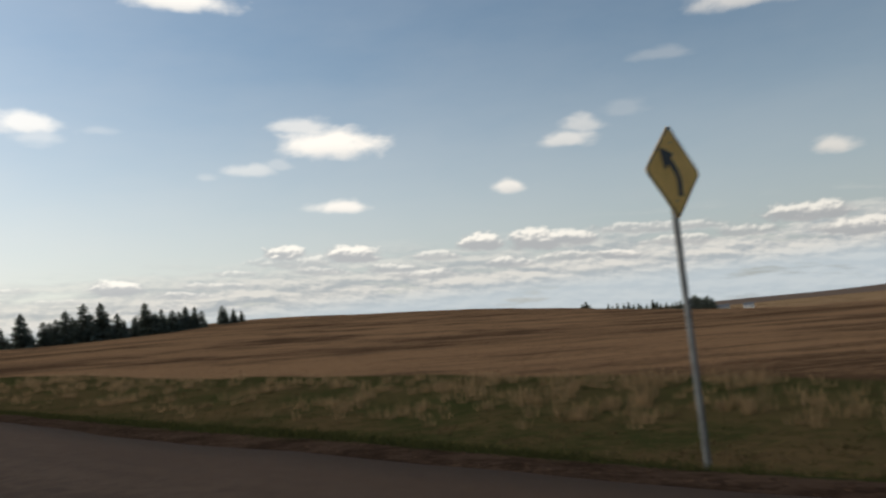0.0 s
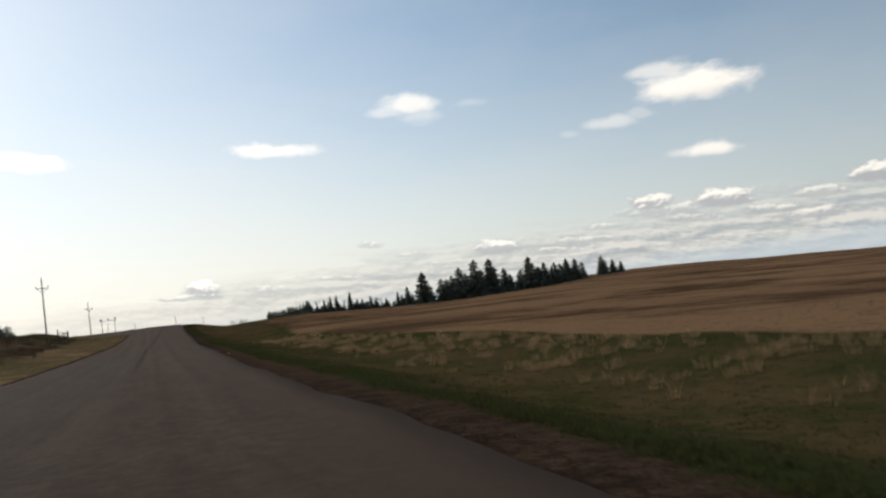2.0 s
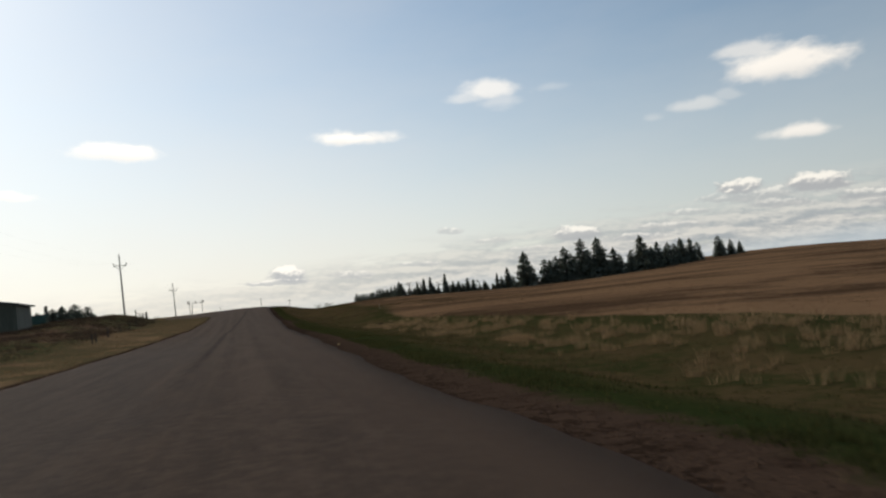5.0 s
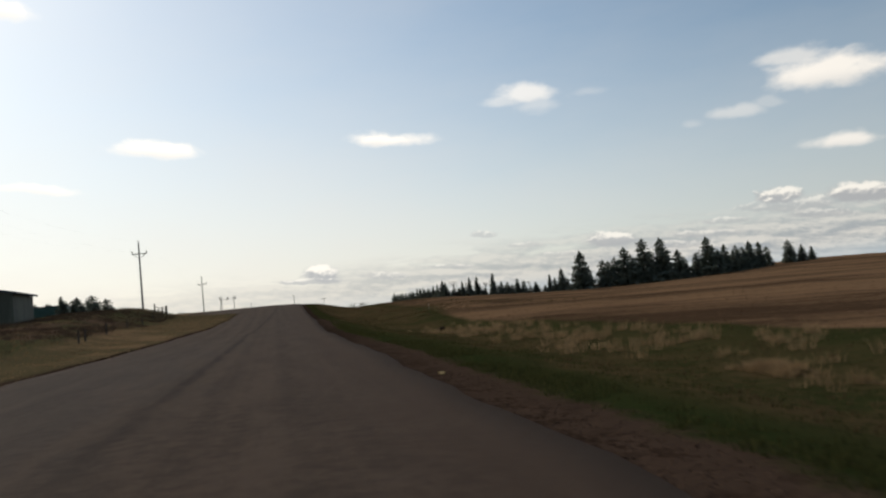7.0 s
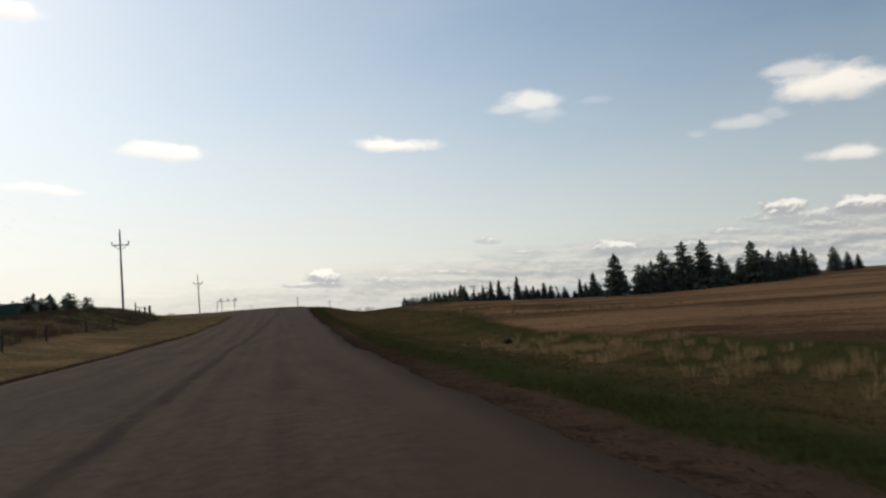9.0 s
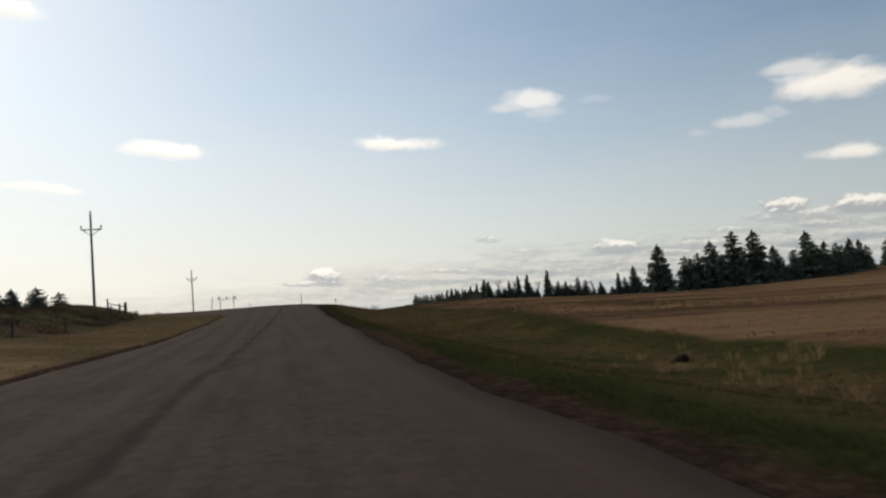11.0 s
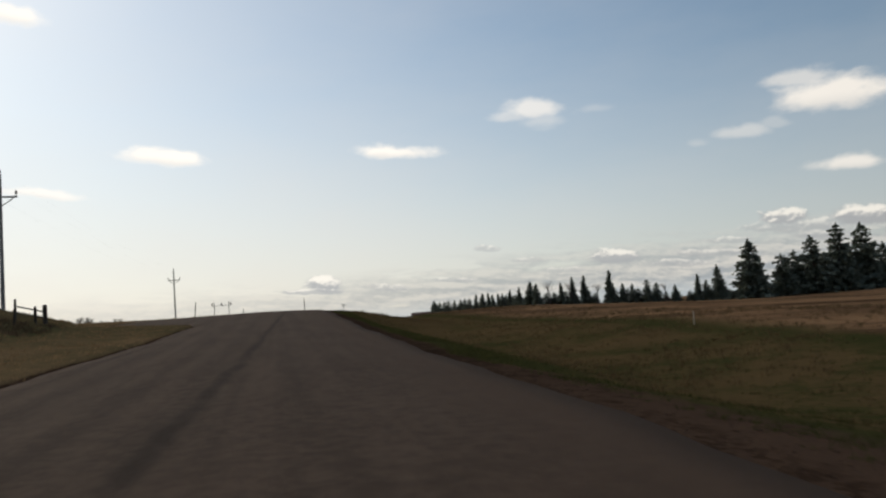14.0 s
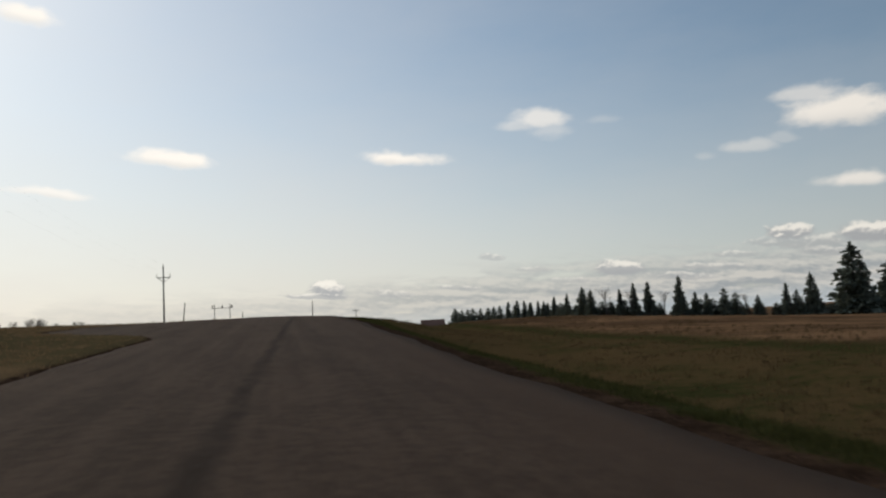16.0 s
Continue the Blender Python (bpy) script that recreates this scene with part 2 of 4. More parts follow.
def paint_ground(n, place):
    u, s = across_road(n, place)
    wide, mid = n.noise(place, 0.035, 3.0), n.noise(place, 0.28, 4.0)
    fine, grit = n.noise(place, 2.6, 5.0, 0.65), n.noise(place, 14.0, 4.0, 0.7)
    # stubble field in long swaths of different tone
    swath = n.node("ShaderNodeMapping", {"Vector": place, "Rotation": (0, 0, radians(9)), "Scale": (0.006, 0.075, 1.0)}).outputs[0]
    bands, streak = n.noise(swath, 1.0, 3.0, 0.6), n.noise(n.vec("SCALE", swath, scale=5.0), 1.0, 3.0, 0.6)
    tone = n.math("ADD", n.math("MULTIPLY", bands, 0.6), n.math("ADD", n.math("MULTIPLY", streak, 0.3), n.math("MULTIPLY", fine, 0.24)))
    furrow = n.noise(n.vec("MULTIPLY", swath, (6.0, 16.0, 1.0)), 1.0, 3.0, 0.6)
    tone = n.math("ADD", tone, n.math("MULTIPLY", n.math("SUBTRACT", furrow, 0.5), 0.22))
    field = n.mix(n.span(tone, 0.46, 0.66), rgb(*FIELD_DARK), rgb(*FIELD_LIGHT))
    # paler stubble out on the plain, a greyer brown on the far hills
    reach = n.vec("LENGTH", n.vec("SUBTRACT", place, (ORIGIN.x, ORIGIN.y, 0.0)))
    field = n.mix(n.math("MULTIPLY", n.span(reach, 380, 700), n.span(bands, 0.4, 0.55)), field, rgb(0.3, 0.2, 0.115))
    field = n.mix(n.span(reach, 1500, 2000), field, rgb(0.13, 0.098, 0.08))
    # verge: thin new green between last year's dead grass
    blend = n.math("ADD", n.math("MULTIPLY", mid, 0.6), n.math("MULTIPLY", fine, 0.4))
    later = n.math("MULTIPLY", n.span(s, 66, 92), 0.04)  # drier further along
    verge = n.mix(n.span(n.math("ADD", blend, later), 0.37, 0.58), rgb(*VERGE_GREEN), rgb(*VERGE_DRY))
    verge = n.mix(n.math("MULTIPLY", n.span(grit, 0.55, 0.75), 0.6), verge, rgb(*SOIL))
    left = n.mix(n.span(n.math("ADD", n.math("MULTIPLY", wide, 0.4), n.math("MULTIPLY", blend, 0.6)), 0.42, 0.58), rgb(*LEFT_DRY), rgb(*LEFT_GREEN))
    left = n.mix(n.math("MULTIPLY", n.span(s, 58, 88), 0.55), left, n.mix(mid, rgb(0.055, 0.05, 0.026), rgb(0.1, 0.075, 0.042)))  # darker olive further along
    # behind the fence: reddish dead brush with green patches, and a tan strip before it
    scrub = n.mix(n.span(n.math("ADD", n.math("MULTIPLY", wide, 0.55), n.math("MULTIPLY", mid, 0.45)), 0.46, 0.56), rgb(*SCRUB), rgb(*SCRUB_GREEN))
    scrub = n.mix(n.math("MULTIPLY", n.span(fine, 0.52, 0.7), 0.5), scrub, rgb(*LEFT_DRY))
    bank_edge = n.math("ADD", u, n.math("MULTIPLY", n.math("SUBTRACT", mid, 0.5), 5.0))
    left = n.mix(n.math("MULTIPLY", n.span(bank_edge, -12.8, -14.4), n.span(s, 124, 112)), left, scrub)
    wobble = n.math("MULTIPLY", n.math("SUBTRACT", mid, 0.5), 1.6)
    edge = n.math("ADD", n.node("ShaderNodeAttribute", attribute_name="into_field").outputs["Fac"], wobble)
    verge = n.mix(n.math("MULTIPLY", n.span(edge, n.math("MULTIPLY_ADD", n.span(s, 50, 20), -5.5, -2.4), -0.8), 0.75), verge, rgb(*VERGE_GREEN))
    out = n.mix(n.span(edge, -0.3, n.math("MULTIPLY_ADD", n.span(s, 60, 110), 3.0, 0.7)), verge, field)
    out = n.mix(n.span(u, -4.0, -5.0), out, left)
    # crumbled reddish dirt beside the asphalt, broken up by noise
    side = n.node("ShaderNodeAttribute", attribute_name="beside").outputs["Fac"]
    wide_strip = n.math("MULTIPLY", n.span(s, 54, 66), n.span(s, 84, 74))  # a wider strip for a stretch, then a narrow one
    near_dirt = n.math("MULTIPLY", side, n.math("ADD", n.math("MULTIPLY_ADD", wide_strip, -0.4, 1.0), n.math("MULTIPLY", n.span(s, 74, 82), 0.35)))
    ragged = n.math("ADD", near_dirt, n.math("MULTIPLY", n.math("SUBTRACT", n.math("ADD", n.math("MULTIPLY", fine, 0.5), n.math("MULTIPLY", mid, 0.5)), 0.5), 2.0))
    lush = n.math("MULTIPLY", n.math("MULTIPLY", n.span(side, 4.6, 1.8), n.span(s, 74, 48)), n.span(u, 0.0, 1.0))
    out = n.mix(n.math("MULTIPLY", lush, n.math("MULTIPLY_ADD", blend, 0.5, 0.5)), out, rgb(*VERGE_GREEN))  # new grass thrives near the road
    lip = n.math("MULTIPLY", n.math("MULTIPLY", n.span(ragged, 0.9, 1.3), n.span(side, 3.2, 1.6)), n.span(u, 0.0, 1.0))
    out = n.mix(n.math("MULTIPLY", lip, n.math("MULTIPLY_ADD", fine, 0.9, 0.25)), out, rgb(*LIP_GREEN))  # thick turf where the dirt ends
    clods = n.math("ADD", n.math("MULTIPLY", n.noise(place, 1.4, 5.0, 0.7), 0.65), n.math("MULTIPLY", n.noise(place, 7.0, 4.0, 0.7), 0.35))
    darker_soil = n.math("MULTIPLY", n.math("MULTIPLY_ADD", n.span(s, 28, 42), n.span(s, 60, 52), n.math("ADD", n.span(s, 72, 82), n.math("MULTIPLY", n.span(s, -10, -20), 0.7))), -0.12)  # darker soil in three stretches along the edge
    dirt = n.mix(n.span(n.math("ADD", clods, darker_soil), 0.28, 0.52), rgb(*DIRT_DARK), rgb(*DIRT_LIGHT))
    crack = n.math("ABSOLUTE", n.math("SUBTRACT", n.noise(place, 0.9, 4.0, 0.7), 0.5))
    dirt = n.mix(n.math("MULTIPLY", n.math("MULTIPLY", n.span(crack, 0.035, 0.008), n.span(side, 0.9, 0.35)), 0.8), dirt, rgb(*DIRT_DARK))
    out = n.mix(n.span(ragged, 1.5, 0.8), out, dirt)
    height = n.math("ADD", n.math("MULTIPLY", fine, 0.8), n.math("MULTIPLY", grit, 0.35))
    return out, height


def paint_asphalt(n, place):
    u, s = across_road(n, place)
    flat = n.node("ShaderNodeCombineXYZ", {"X": n.math("MULTIPLY", s, 0.009), "Y": n.math("MULTIPLY", u, 1.3)}).outputs[0]
    drawn = n.node("ShaderNodeCombineXYZ", {"X": n.math("MULTIPLY", s, 0.2), "Y": n.math("MULTIPLY", u, 1.0)}).outputs[0]
    lane, blotch = n.noise(flat, 1.0, 4.0, 0.6), n.noise(drawn, 1.0, 6.0, 0.65)
    wear, mottle = n.noise(place, 0.6, 7.0, 0.72), n.noise(place, 4.5, 5.0, 0.7)
    grain = n.noise(place, 55.0, 3.0, 0.7)
    f = n.math("ADD", n.math("MULTIPLY", lane, 0.3), n.math("ADD", n.math("MULTIPLY", blotch, 0.3), n.math("MULTIPLY", mottle, 0.4)))
    out = n.mix(n.span(f, 0.39, 0.61), rgb(*ASPHALT_DARK), rgb(*ASPHALT_LIGHT))
    # the far lane is a paler grey up to mid-road, the near one browner
    far_grey = n.math("MULTIPLY", n.span(n.math("ADD", u, n.math("MULTIPLY", n.math("SUBTRACT", blotch, 0.5), 5.0)), -1.0, -3.6), n.span(s, 62, 20))
    out = n.mix(n.math("MULTIPLY", far_grey, 0.3), out, n.mix(mottle, rgb(0.05, 0.043, 0.04), rgb(0.092, 0.08, 0.075)))
    # the tarred joint between the two lanes, worn and spread
    joint = n.math("MULTIPLY_ADD", n.math("MAXIMUM", n.math("SUBTRACT", s, 50.0), 0.0), 0.026, n.math("MULTIPLY_ADD", s, 0.005, -2.1))
    joint = n.math("ADD", n.math("SUBTRACT", u, joint), n.math("MULTIPLY", n.math("SUBTRACT", n.noise(place, 0.4, 3.0), 0.5), 0.5))
    tar = n.math("MULTIPLY", n.span(n.math("ABSOLUTE", joint), 0.24, 0.03), n.span(wear, 0.25, 0.6))
    tar = n.math("MULTIPLY", tar, n.math("MULTIPLY", n.span(s, -5, 25), 0.8))
    out = n.mix(tar, out, rgb(0.024, 0.0165, 0.0125))
    chips = n.span(grain, 0.58, 0.74)
    out = n.mix(n.math("MULTIPLY", chips, 0.35), out, rgb(0.14, 0.12, 0.1))
    inside = n.node("ShaderNodeAttribute", attribute_name="beside").outputs["Fac"]
    dirt = n.span(n.math("ADD", inside, n.math("MULTIPLY", n.math("SUBTRACT", wear, 0.5), 3.0)), 2.4, 0.1)
    out = n.mix(n.math("MULTIPLY", dirt, 0.85), out, rgb(*GRAVEL_DIRT))
    return out, n.math("ADD", grain, n.math("MULTIPLY", wear, 0.5))


FIELD_DARK, FIELD_LIGHT = (0.068, 0.0415, 0.0255), (0.2, 0.121, 0.069)
VERGE_GREEN, VERGE_DRY, SOIL = (0.035, 0.0385, 0.0145), (0.084, 0.058, 0.029), (0.044, 0.033, 0.018)
DIRT_DARK, DIRT_LIGHT, LIP_GREEN = (0.024, 0.0152, 0.0108), (0.063, 0.041, 0.0298), (0.022, 0.033, 0.0105)
LEFT_DRY, LEFT_GREEN = (0.245, 0.155, 0.09), (0.098, 0.078, 0.042)
SCRUB, SCRUB_GREEN = (0.1, 0.063, 0.045), (0.062, 0.062, 0.03)
ASPHALT_DARK, ASPHALT_LIGHT, GRAVEL_DIRT = (0.05, 0.0338, 0.0248), (0.084, 0.0575, 0.042), (0.066, 0.043, 0.0308)

M_GROUND = material("prairie_ground", paint_ground, 0.95, 0.1, gloss=0.0)
M_ASPHALT = material("worn_asphalt", paint_asphalt, 0.92, 0.016, gloss=0.055)
M_GRAVEL = straw("gravel", (0.026, 0.016, 0.011), (0.1, 0.064, 0.043), 0.95, 0.0)
M_DRY = straw("dry_grass", (0.13, 0.087, 0.047), (0.45, 0.302, 0.165))
M_GREEN = straw("green_grass", (0.033, 0.037, 0.0128), (0.076, 0.073, 0.0285))
M_TAWNY = straw("tawny_grass", (0.062, 0.043, 0.0225), (0.155, 0.107, 0.057))
M_STRAW = straw("pale_dead_grass", (0.12, 0.08, 0.045), (0.29, 0.198, 0.112))
M_BRUSH = straw("dark_brush", (0.062, 0.042, 0.03), (0.14, 0.096, 0.064), through_light=0.1)
M_STUBBLE = straw("stubble", (0.075, 0.045, 0.025), (0.18, 0.107, 0.057))
M_NEEDLE = straw("spruce_needles", (0.085, 0.1, 0.082), (0.24, 0.262, 0.21), through_light=0.2)
M_BARK = plain("bark", (0.05, 0.038, 0.03), (0.1, 0.08, 0.062), 5.0, 0.95, 0.02, stretch=(1, 1, 0.3))
M_TWIG = plain("grey_twigs", (0.1, 0.085, 0.075), (0.18, 0.155, 0.14), 4.0, 0.95)
M_POLE = plain("weathered_pole", (0.2, 0.185, 0.175), (0.34, 0.32, 0.305), 2.0, 0.9, 0.01, stretch=(1, 1, 0.15))
M_PORCELAIN = plain("porcelain", (0.16, 0.12, 0.1), (0.24, 0.2, 0.18), 5.0, 0.3)
M_STEEL = plain("galvanised_steel", (0.12, 0.122, 0.122), (0.2, 0.205, 0.205), 5.0, 0.6, 0.001, metal=0.3)
M_YELLOW = plain("sign_yellow", (0.68, 0.37, 0.055), (0.82, 0.47, 0.09), 4.0, 0.45)
M_BLACK = plain("sign_black", (0.012, 0.012, 0.013), (0.022, 0.022, 0.023), 8.0, 0.5)
M_SIDING = plain("grey_siding", (0.075, 0.078, 0.058), (0.12, 0.122, 0.092), 1.0, 0.7, 0.0, stretch=(1, 1, 0.2))
M_ROOF = plain("dark_roof", (0.07, 0.075, 0.085), (0.12, 0.125, 0.135), 1.0, 0.55)
M_WHITE = plain("white_paint", (0.6, 0.6, 0.57), (0.75, 0.75, 0.72), 2.0, 0.5)
M_TEAL = plain("green_sheet_metal", (0.03, 0.08, 0.067), (0.048, 0.115, 0.096), 1.2, 0.5)
M_RED = plain("red_brown_boards", (0.07, 0.036, 0.03), (0.12, 0.062, 0.05), 1.0, 0.8)
M_POST = plain("old_post", (0.04, 0.032, 0.026), (0.09, 0.075, 0.062), 6.0, 0.95, 0.01, stretch=(1, 1, 0.2))
M_PALE_LUMP = plain("verge_lump", (0.06, 0.048, 0.033), (0.125, 0.1, 0.07), 3.0, 0.95, 0.03, gloss=0.05)
M_DARK_LUMP = plain("dark_lump", (0.011, 0.008, 0.006), (0.028, 0.019, 0.014), 5.0, 0.95, 0.01, gloss=0.05)
M_PALE = plain("bleached_wood", (0.3, 0.26, 0.21), (0.46, 0.41, 0.34), 6.0, 0.9)
M_LITTER = plain("yellow_plastic", (0.27, 0.175, 0.05), (0.4, 0.28, 0.1), 12.0, 0.5)
M_GLASS = plain("dark_window", (0.02, 0.022, 0.025), (0.035, 0.038, 0.042), 3.0, 0.1)


# ---- the lie of the land ----
def road_height(s):
    marks = np.array([-4000, -60, -45, -20, 0, 20, 40, 60, 81, 100, 125, 150, 170, 190, 220, 300, 4000], float)
    level = np.array([-0.3, -0.27, -0.24, -0.07, 0.16, 0.55, 0.98, 1.55, 2.45, 3.45, 4.85, 6.15, 6.75, 6.75, 6.2, 4.0, 0.0])
    s = np.asarray(s, float)
    return sum(np.interp(s + d, marks, level) for d in (-9, -4.5, 0, 4.5, 9)) / 5


def verge_line(s):
    return np.interp(s, [-60, -30, 0, 35, 60, 75, 100, 130, 400], [-11, -10, -8.8, -8.2, -7.3, -6.1, -5.3, -5.0, -5.0]) + 0.16 * ripple(s, 3.0, 1.0)


def left_edge(s):
    """The verge's line, but for the mouth of a side road before the crest."""
    return verge_line(s) - np.interp(s, [115, 117.5, 119.5, 122, 125, 128, 132, 143, 147, 152, 158], [0, 0.3, 1.1, 3.0, 5.6, 7.6, 9.0, 9.0, 6.0, 2.5, 0])


def right_edge(s):
    return np.interp(s, [-60, -40, -30, -24, -12, 0, 10, 17, 28, 46, 55, 61, 69, 80, 95, 120, 150, 400], [1.2, 1.3, 1.55, 1.9, 2.1, 2.28, 2.5, 2.7, 2.85, 2.9, 3.05, 3.2, 3.5, 3.6, 3.7, 4.2, 4.7, 5.0]) + 0.14 * ripple(s, 2.6, 5.0)


def shoulder(s):
    """Where the level shoulder ends and the ground falls to the ditch."""
    return np.interp(s, [-60, -40, -33, -24, -12, 0, 27, 60, 95, 150, 400], [1.2, 1.4, 1.8, 2.1, 2.7, 3.0, 3.8, 3.6, 4.2, 4.8, 5.0])


def field_line(s):
    """Where the verge meets the stubble."""
    return np.interp(s, [-60, -38, -25, -5, 6, 14, 25, 36, 50, 62, 72, 84, 95, 120], [15.0, 15.3, 17.2, 18.3, 18.2, 16.4, 15.1, 14.5, 14.4, 14.5, 15.3, 16.9, 18.4, 21.0])


def ripple(x, size, phase):
    x = np.asarray(x, float) / size
    return (np.sin(x + phase) + 0.7 * np.sin(2.3 * x + 1.7 * phase) + 0.5 * np.sin(5.1 * x + phase * 0.6)) / 2.2


def swell(s, u, size, phase):
    """Soft uneven ground, about -1 to 1."""
    a, b = s / size, u / size
    return (np.sin(a + 0.6 * b + phase) + np.sin(0.7 * a - 1.1 * b + 2 * phase) + np.sin(1.9 * a + 1.4 * b + phase * 3) * 0.6
            + np.sin(-1.3 * a + 2.3 * b + phase * 0.5) * 0.5) / 3.1


def step(x, a, b):
    t = np.clip((x - a) / (b - a), 0, 1)
    return t * t * (3 - 2 * t)


def tipped(s, u):
    """The road leans to the right over the crest."""
    return 0.022 * np.clip(u + 2, 0, 8) * step(s, 120, 165) * (1 - step(s, 200, 240))


def land(s, u):
    """Height of the ground at s metres along the road and u metres to the right of its line."""
    s, u = np.asarray(s, float), np.asarray(u, float)
    road, lo, hi = road_height(s), left_edge(s), right_edge(s)
    # right: a shallow ditch, then the field that climbs to a low hill
    off, off_edge = u - shoulder(s), u - hi
    field = -0.5 + 0.0246 * np.clip(s, 0, 260) + 0.012 * np.clip(s, -200, 0)
    field = field + 1.5 * np.exp(-(s - 175) ** 2 / (2 * 30 ** 2) - (u - 31) ** 2 / (2 * 15 ** 2))  # a rise before the small trees
    field = field - 2.4 * step(s, 186, 238) * np.exp(-((u - 25) / 60) ** 2)
    field = field + 1.9 * np.exp(-((s - 205) ** 2 + (u - 158) ** 2) / (2 * 38 ** 2))
    field = field + 0.5 * np.exp(-(s - 98) ** 2 / (2 * 13 ** 2) - (u - 23) ** 2 / (2 * 7 ** 2))  # a swell by the marker stake
    lower = np.maximum(u - 0.9 * np.maximum(s, 0) + 10, 0)
    field = field - np.minimum(0.026 * lower ** 2 / (lower + 20) + 0.0012 * np.maximum(lower - 110, 0) ** 2, 0.045 * lower)
    field = np.maximum(field, -14) + 0.22 * swell(s, u, 17.0, 1.3) * step(u, 16, 40)
    ditch = np.minimum(road - 0.3, field) - 0.3 * step(off, 0.3, 6.5) * (1 - step(off, 7.0, 13.0))
    ditch = road - 0.1 + (ditch - road + 0.1) * step(off, 0.0, 5.0)
    right = ditch + (field - ditch) * step(off, 8.5, 14.0)
    gentle = road - 0.1 + (field - road + 0.1) * step(off, 0.0, 14.0)
    right = right + (gentle - right) * step(s, 105, 145)
    right = right - 0.35 * np.exp(-(s - 56.5) ** 2 / (2 * 6 ** 2) - (u - 11.8) ** 2 / (2 * 2.6 ** 2))  # a hollow in the ditch
    right = right - (0.02 + 0.07 * step(s, 28, 46)) * step(off_edge, 0.0, 0.22) * (1 - step(off_edge, 1.0, 4.0))  # broken edge of the asphalt
    # left: a bank that rises behind the fence
    away, off_line = np.maximum(lo - u, 0), np.maximum(verge_line(s) - u, 0)
    near = 2.1 * (1 - np.exp(-(off_line / 11.0) ** 1.3)) * (0.45 + 0.55 * step(s, 0, 60))
    late = 1.85 * step(off_line, 7.0, 16.0) + 0.25 * step(off_line, 0, 6)
    bank = (near + (late - near) * step(s, 68, 98)) * (1 - 0.9 * step(s, 121, 143)) * np.maximum(step(away, 0.0, 3.5), 1 - step(s, 112, 118))
    mound = 0.15 * np.exp(-((s - 122) ** 2 + (u + 24) ** 2) / (2 * 9 ** 2))
    left = road - 0.1 + bank + mound
    left = left + 0.09 * step(away, 0.03, 0.4) * (1 - step(away, 0.7, 5.0)) - 0.1 * step(away, 1.0, 2.5) * (1 - step(away, 3, 7))  # turf edge
    under = road - 0.1
    z = np.where(u > hi, right, np.where(u < lo, left, under))
    rough = step(np.abs(u - (lo + hi) / 2), (hi - lo) / 2 + 0.1, (hi - lo) / 2 + 3.0)
    z = z + rough * (0.05 * swell(s, u, 1.1, 0.4) + 0.09 * swell(s, u, 3.7, 2.2))
    z = z - tipped(s, u)
    far = np.hypot(s - 60, u)
    z = z - 0.0205 * np.maximum(far - 330, 0)
    hills = step(far, 1700, 3000) * (9 + 7 * step(u, 900, 1700) + 6 * np.sin(np.arctan2(u, s) * 9 + 1) + 3 * np.sin(np.arctan2(u, s) * 23))
    return z + hills


def world_xy(s, u):
    return ORIGIN.x + AHEAD.x * s + ACROSS.x * u, ORIGIN.y + AHEAD.y * s + ACROSS.y * u


def spot(s, u, dz=0.0):
    x, y = world_xy(s, u)
    return Vector((x, y, float(land(s, u)) + dz))


def mesh_from(name, verts, faces, mat, smooth=False):
    """A mesh from arrays; faces all have the same number of corners."""
    me = bpy.data.meshes.new(name)
    verts, faces = np.asarray(verts, np.float32), np.asarray(faces, np.int32)
    k = faces.shape[1]
    me.vertices.add(len(verts))
    me.vertices.foreach_set("co", verts.ravel())
    me.loops.add(faces.size)
    me.loops.foreach_set("vertex_index", faces.ravel())
    me.polygons.add(len(faces))
    me.polygons.foreach_set("loop_start", np.arange(0, faces.size, k, dtype=np.int32))
    me.polygons.foreach_set("use_smooth", np.full(len(faces), smooth))
    me.update(calc_edges=True)
    me.validate()
    me.materials.append(mat)
    return me


def sheet(name, s_lines, u_of, height, mat):
    """A grid over lines of s; u_of(s) gives the row of u for each."""
    rows = np.array([u_of(s) for s in s_lines])
    ss = np.repeat(np.asarray(s_lines, float)[:, None], rows.shape[1], 1)
    x, y = world_xy(ss, rows)
    verts = np.stack([x, y, height(ss, rows)], -1).reshape(-1, 3)
    a, b = rows.shape
    i = (np.arange(a - 1)[:, None] * b + np.arange(b - 1)[None, :]).ravel()
    faces = np.stack([i, i + 1, i + b + 1, i + b], -1)
    me = mesh_from(name, verts, faces, mat, True)
    me.flip_normals() if me.polygons[0].normal.z < 0 else None
    return new(name, me)


def growing(first, last, start, ratio):
    out, d, x = [], start, first
    while abs(x - first) < abs(last - first):
        x += d * (1 if last > first else -1)
        out.append(x)
        d *= ratio
    out[-1] = last
    return out


S_LINES = growing(-60, -4000, 3, 1.16)[::-1] + list(np.arange(-60, 200, 1.25)) + growing(200, 4000, 2, 1.1)
OFF_LEFT = np.array(growing(24, 4000, 1.5, 1.14)[::-1] + list(np.arange(24, 1.6, -0.55)) + [1.6, 1.2, 0.9, 0.65, 0.45, 0.3, 0.18, 0.08, 0.0])
OFF_RIGHT = np.array([0.0, 0.06, 0.14, 0.24, 0.4, 0.65, 0.95, 1.3, 1.7] + list(np.arange(2.2, 31, 0.55)) + growing(31, 4000, 1.2, 1.07))


def ground_row(s):
    lo, hi = float(left_edge(s)), float(right_edge(s))
    return np.concatenate([lo - OFF_LEFT, lo + (hi - lo) * np.array([0.25, 0.5, 0.75]), hi + OFF_RIGHT])


